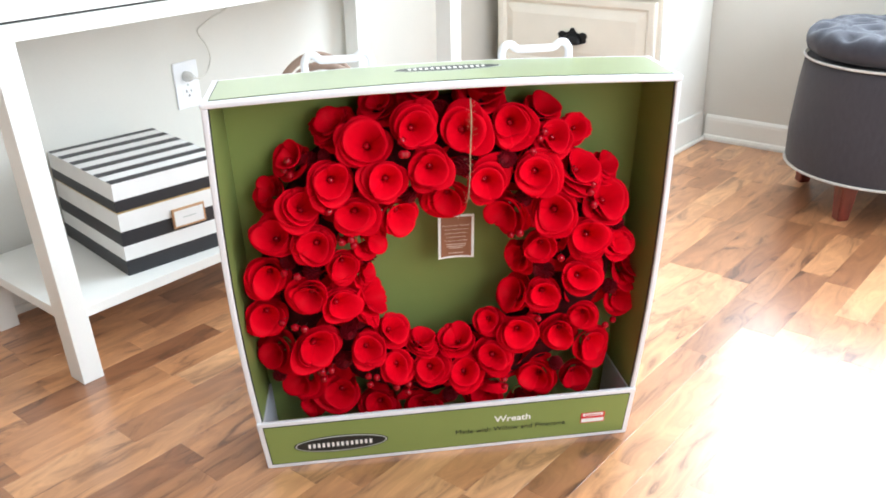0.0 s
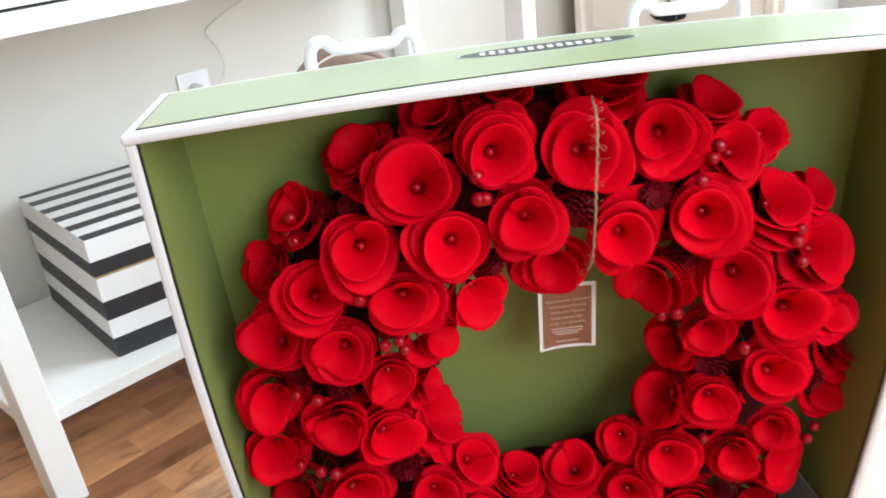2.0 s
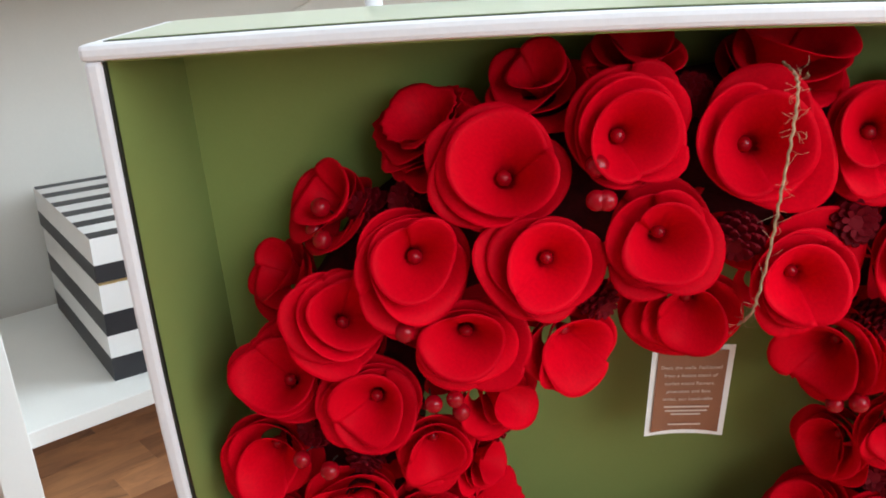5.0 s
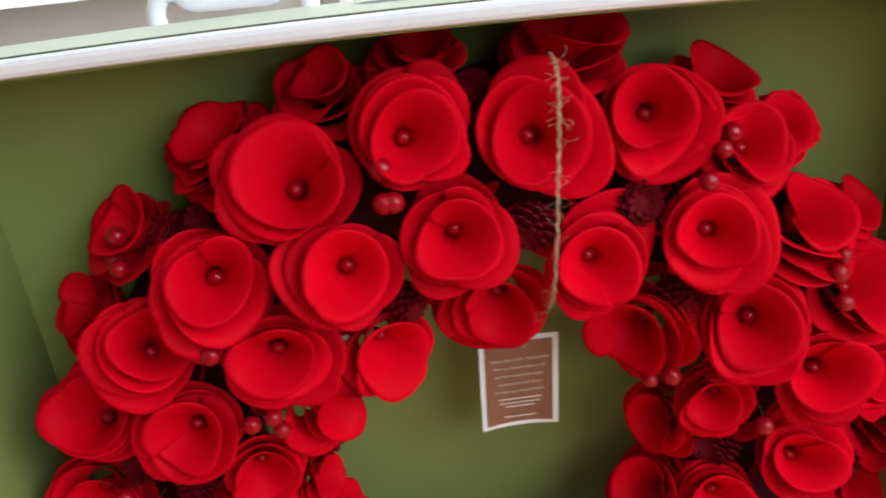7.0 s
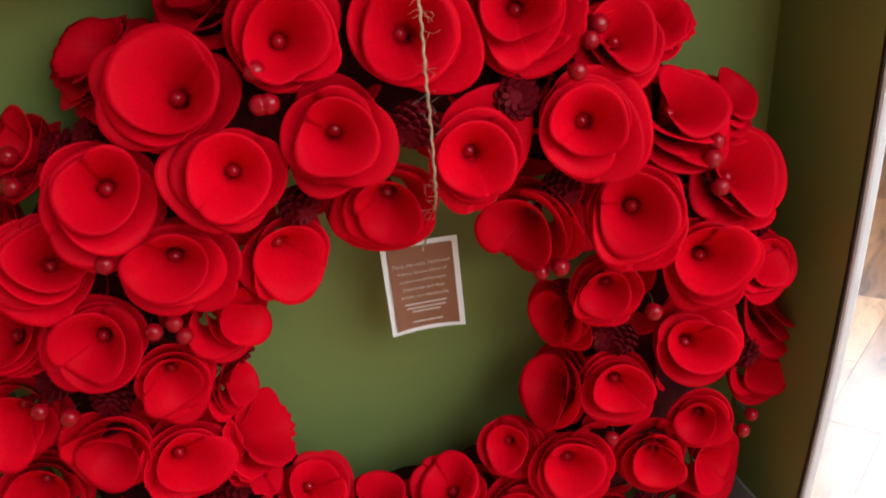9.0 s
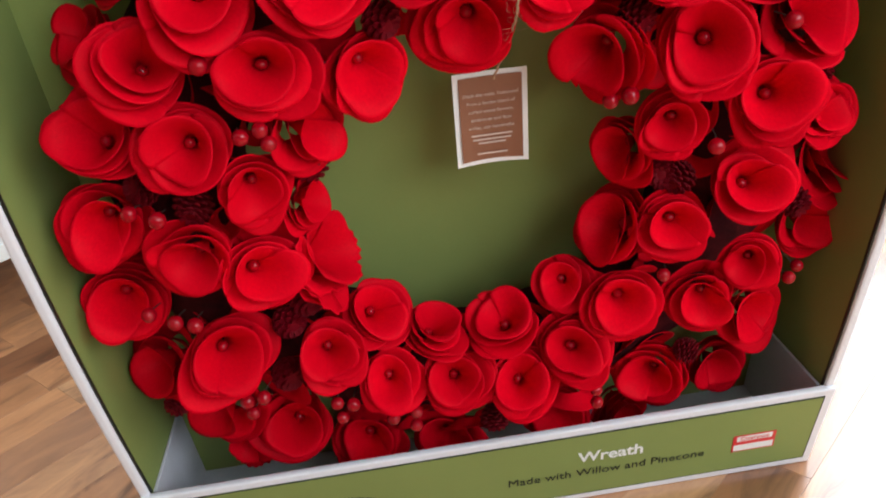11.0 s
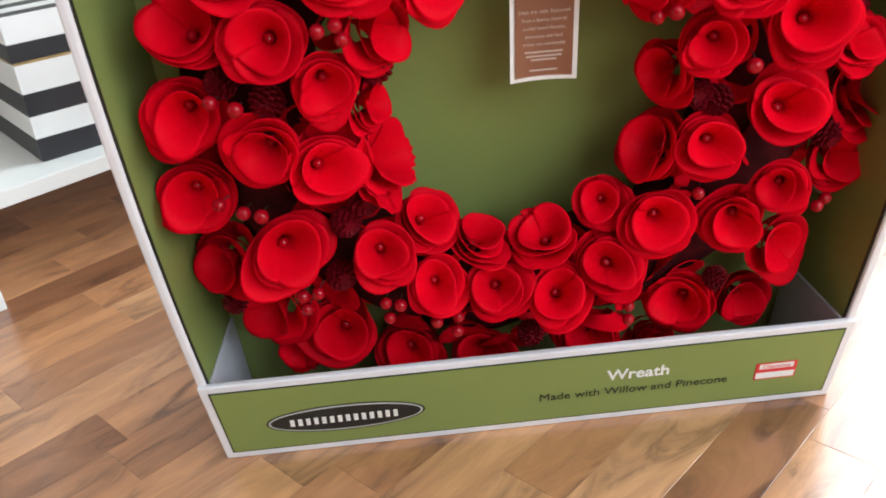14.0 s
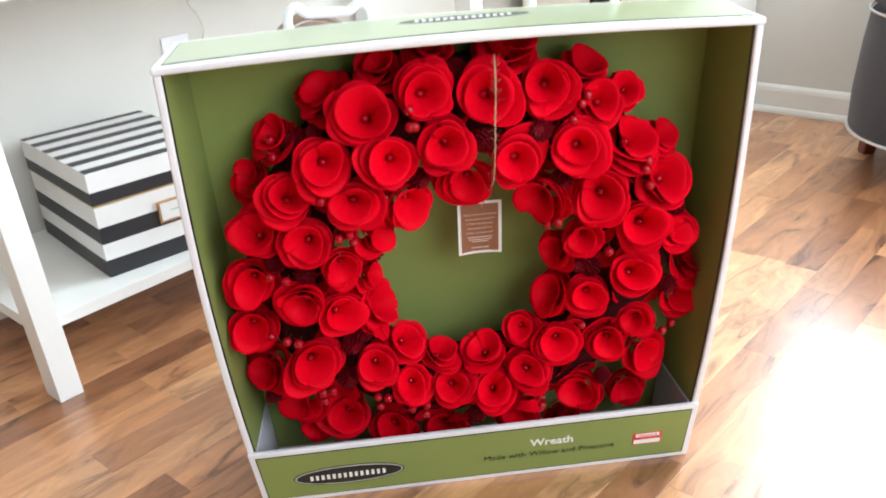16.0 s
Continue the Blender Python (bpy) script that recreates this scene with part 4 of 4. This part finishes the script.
def tufted():
    """The cushioned lid: a rounded disc pulled down at its buttons."""
    bm = bmesh.new()
    n, k = 96, 26
    Rc = R - 0.014
    pulls = [(0, 0)] + [(0.105 * math.cos(radians(60 * i + 15)), 0.105 * math.sin(radians(60 * i + 15))) for i in range(6)] + [(0.20 * math.cos(radians(40 * i)), 0.20 * math.sin(radians(40 * i))) for i in range(9)]
    rows = []
    for j in range(k + 1):
        t = j / k
        if t < 0.62:
            f = t / 0.62
            r, zz = (Rc - 0.035) * f, 0.495 - 0.010 * f * f
        else:
            a = (t - 0.62) / 0.38 * math.pi * 0.98
            r, zz = Rc - 0.035 + 0.035 * math.sin(a), 0.447 + 0.038 * math.cos(a)
        row = []
        for i in range(n):
            th = 2 * math.pi * i / n
            x, y = r * math.cos(th), r * math.sin(th)
            if t < 0.9:
                ds = sorted(math.hypot(x - a, y - b) for a, b in pulls)
                dip = 0.026 * math.exp(-(ds[0] / 0.024) ** 2) + 0.012 * math.exp(-((ds[1] - ds[0]) / 0.013) ** 2)
                edge = 1 - max(0, (t - 0.62) / 0.28)
                zz2 = zz - dip * (0.35 + 0.65 * edge)
            else:
                zz2 = zz
            row.append(bm.verts.new((x, y, zz2)))
        rows.append(row)
    for a, b in zip(rows, rows[1:]):
        for i in range(n):
            bm.faces.new((a[i], a[(i + 1) % n], b[(i + 1) % n], b[i]))
    bmesh.ops.remove_doubles(bm, verts=bm.verts[:], dist=1e-6)
    bmesh.ops.recalc_face_normals(bm, faces=bm.faces[:])
    return bm


lidc = part("lid_cushion", tufted(), M_SEAT, otto, "grey tufted cushion lid", True)
for a, b in [(0, 0)] + [(0.105 * math.cos(radians(60 * i + 15)), 0.105 * math.sin(radians(60 * i + 15))) for i in range(6)]:
    part("button", moved(lathe([(0, 0.004), (0.006, 0.003), (0.009, 0), (0, -0.002)], 14), pose(a, b, 0.476)), M_SEAT, lidc, "", True)
for z, rp in ((0.403, R - 0.016), (0.108, R + 0.001)):
    part("piping", tube([(rp * math.cos(2 * math.pi * i / 72), rp * math.sin(2 * math.pi * i / 72), z) for i in range(72)], 0.0036, 8, True), M_PIPING, otto, "cream welt piping", True)
for i in range(4):
    a = radians(215 + 90 * i)
    leg = bmesh.new()
    rr = 0.198
    for zz, w in ((0.0, 0.015), (0.108, 0.023)):
        lean = 0.012 * (1 - zz / 0.108)
        c, s = math.cos(a) * (rr + lean), math.sin(a) * (rr + lean)
        for x, y in ((-w, -w), (w, -w), (w, w), (-w, w)):
            leg.verts.new((c + x, s + y, zz))
    leg.verts.ensure_lookup_table()
    for q in ((3, 2, 1, 0), (4, 5, 6, 7), (0, 1, 5, 4), (1, 2, 6, 5), (2, 3, 7, 6), (3, 0, 4, 7)):
        leg.faces.new([leg.verts[k] for k in q])
    bmesh.ops.bevel(leg, geom=leg.edges[:], offset=0.0025, segments=2, affect="EDGES")
    part("leg", leg, M_MAHOG, otto, "tapered mahogany foot")


# ---- handbag behind the box ----
bag = thing("handbag", "light canvas handbag with tan leather handle standing on the floor", "bag", m=pose(-0.165, 0.27, 0, 0, 0, 8) @ Matrix.Diagonal((1, 1, 1.04, 1)))
bm = box((-0.14, -0.055, 0), (0.14, 0.055, 0.44), 0.03, seg=4)
for v in bm.verts:
    f = v.co.z / 0.44
    v.co.y *= 1 - 0.55 * f * f
part("bag_body", bm, M_BAG, bag, "light canvas body", True)
for y in (-0.026, 0.026):
    part("bag_handle", tube(spline([(-0.085, y, 0.40), (-0.082, y * 1.1, 0.48), (-0.062, y * 1.3, 0.545), (-0.02, y * 1.6, 0.578), (0.025, y * 1.7, 0.572), (0.065, y * 1.4, 0.535), (0.085, y, 0.48), (0.088, y, 0.40)], 7), 0.0065, 10), M_LEATHER, bag, "tan leather handle", True)


# ---- floor of acacia strips, laid along the desk wall ----
slab = part("floor", moved(box((S0 - T, D0 - T, -0.06), (S1 + T, D1 + T, -0.009)), ROOM), M_SUB)
tagged(slab, "glossy acacia strip floor in mixed browns", "floor", kind="structure")
SWD = 0.066


def strip_mesh(length):
    g, h = 0.00012, 0.00035
    bm = bmesh.new()
    lo = [(-length / 2 + g, -SWD / 2 + g), (length / 2 - g, -SWD / 2 + g), (length / 2 - g, SWD / 2 - g), (-length / 2 + g, SWD / 2 - g)]
    hi = [(x - math.copysign(h, x), y - math.copysign(h, y)) for x, y in lo]
    rings = [[bm.verts.new((x, y, z)) for x, y in q] for q, z in ((lo, -0.009), (lo, -h * 0.6), (hi, 0.0))]
    for a, b in zip(rings, rings[1:]):
        for i in range(4):
            bm.faces.new((a[i], a[(i + 1) % 4], b[(i + 1) % 4], b[i]))
    bm.faces.new(rings[-1])
    return bm


LENGTHS = (0.20, 0.27, 0.34, 0.42)
STRIPS = []
for L in LENGTHS:
    me = bpy.data.meshes.new("plank")
    b = strip_mesh(L)
    b.to_mesh(me)
    b.free()
    me.materials.append(M_PLANK)
    STRIPS.append(me)
frng = random.Random(5)
verts, faces, near = [], [], 0
row = 0
d = D0
while d < D1:
    dc = d + SWD / 2
    s = S0 + frng.uniform(-0.3, 0)
    while s < S1:
        k = frng.randrange(4)
        sc = s + LENGTHS[k] / 2
        if near < 300 and -0.95 < dc < 1.08 and -0.55 < sc < 1.60:
            p = part_mesh("plank", STRIPS[k], None, slab)
            p.matrix_local = ROOM @ pose(sc, dc, 0)
            near += 1
        else:
            base = len(verts)
            src = STRIPS[k]
            verts += [tuple(ROOM @ Vector((max(S0 - 0.05, min(S1 + 0.05, sc + v.co.x)), dc + v.co.y, v.co.z))) for v in src.vertices]
            faces += [tuple(base + i for i in q.vertices) for q in src.polygons]
        s += LENGTHS[k]
    d += SWD
me = bpy.data.meshes.new("planks")
me.from_pydata(verts, [], faces)
me.transform(ROOM.inverted())
rest = part_mesh("planks", me, M_PLANKS, slab)
rest.matrix_local = ROOM
tagged(rest, "remaining acacia floor strips", kind="stuff")
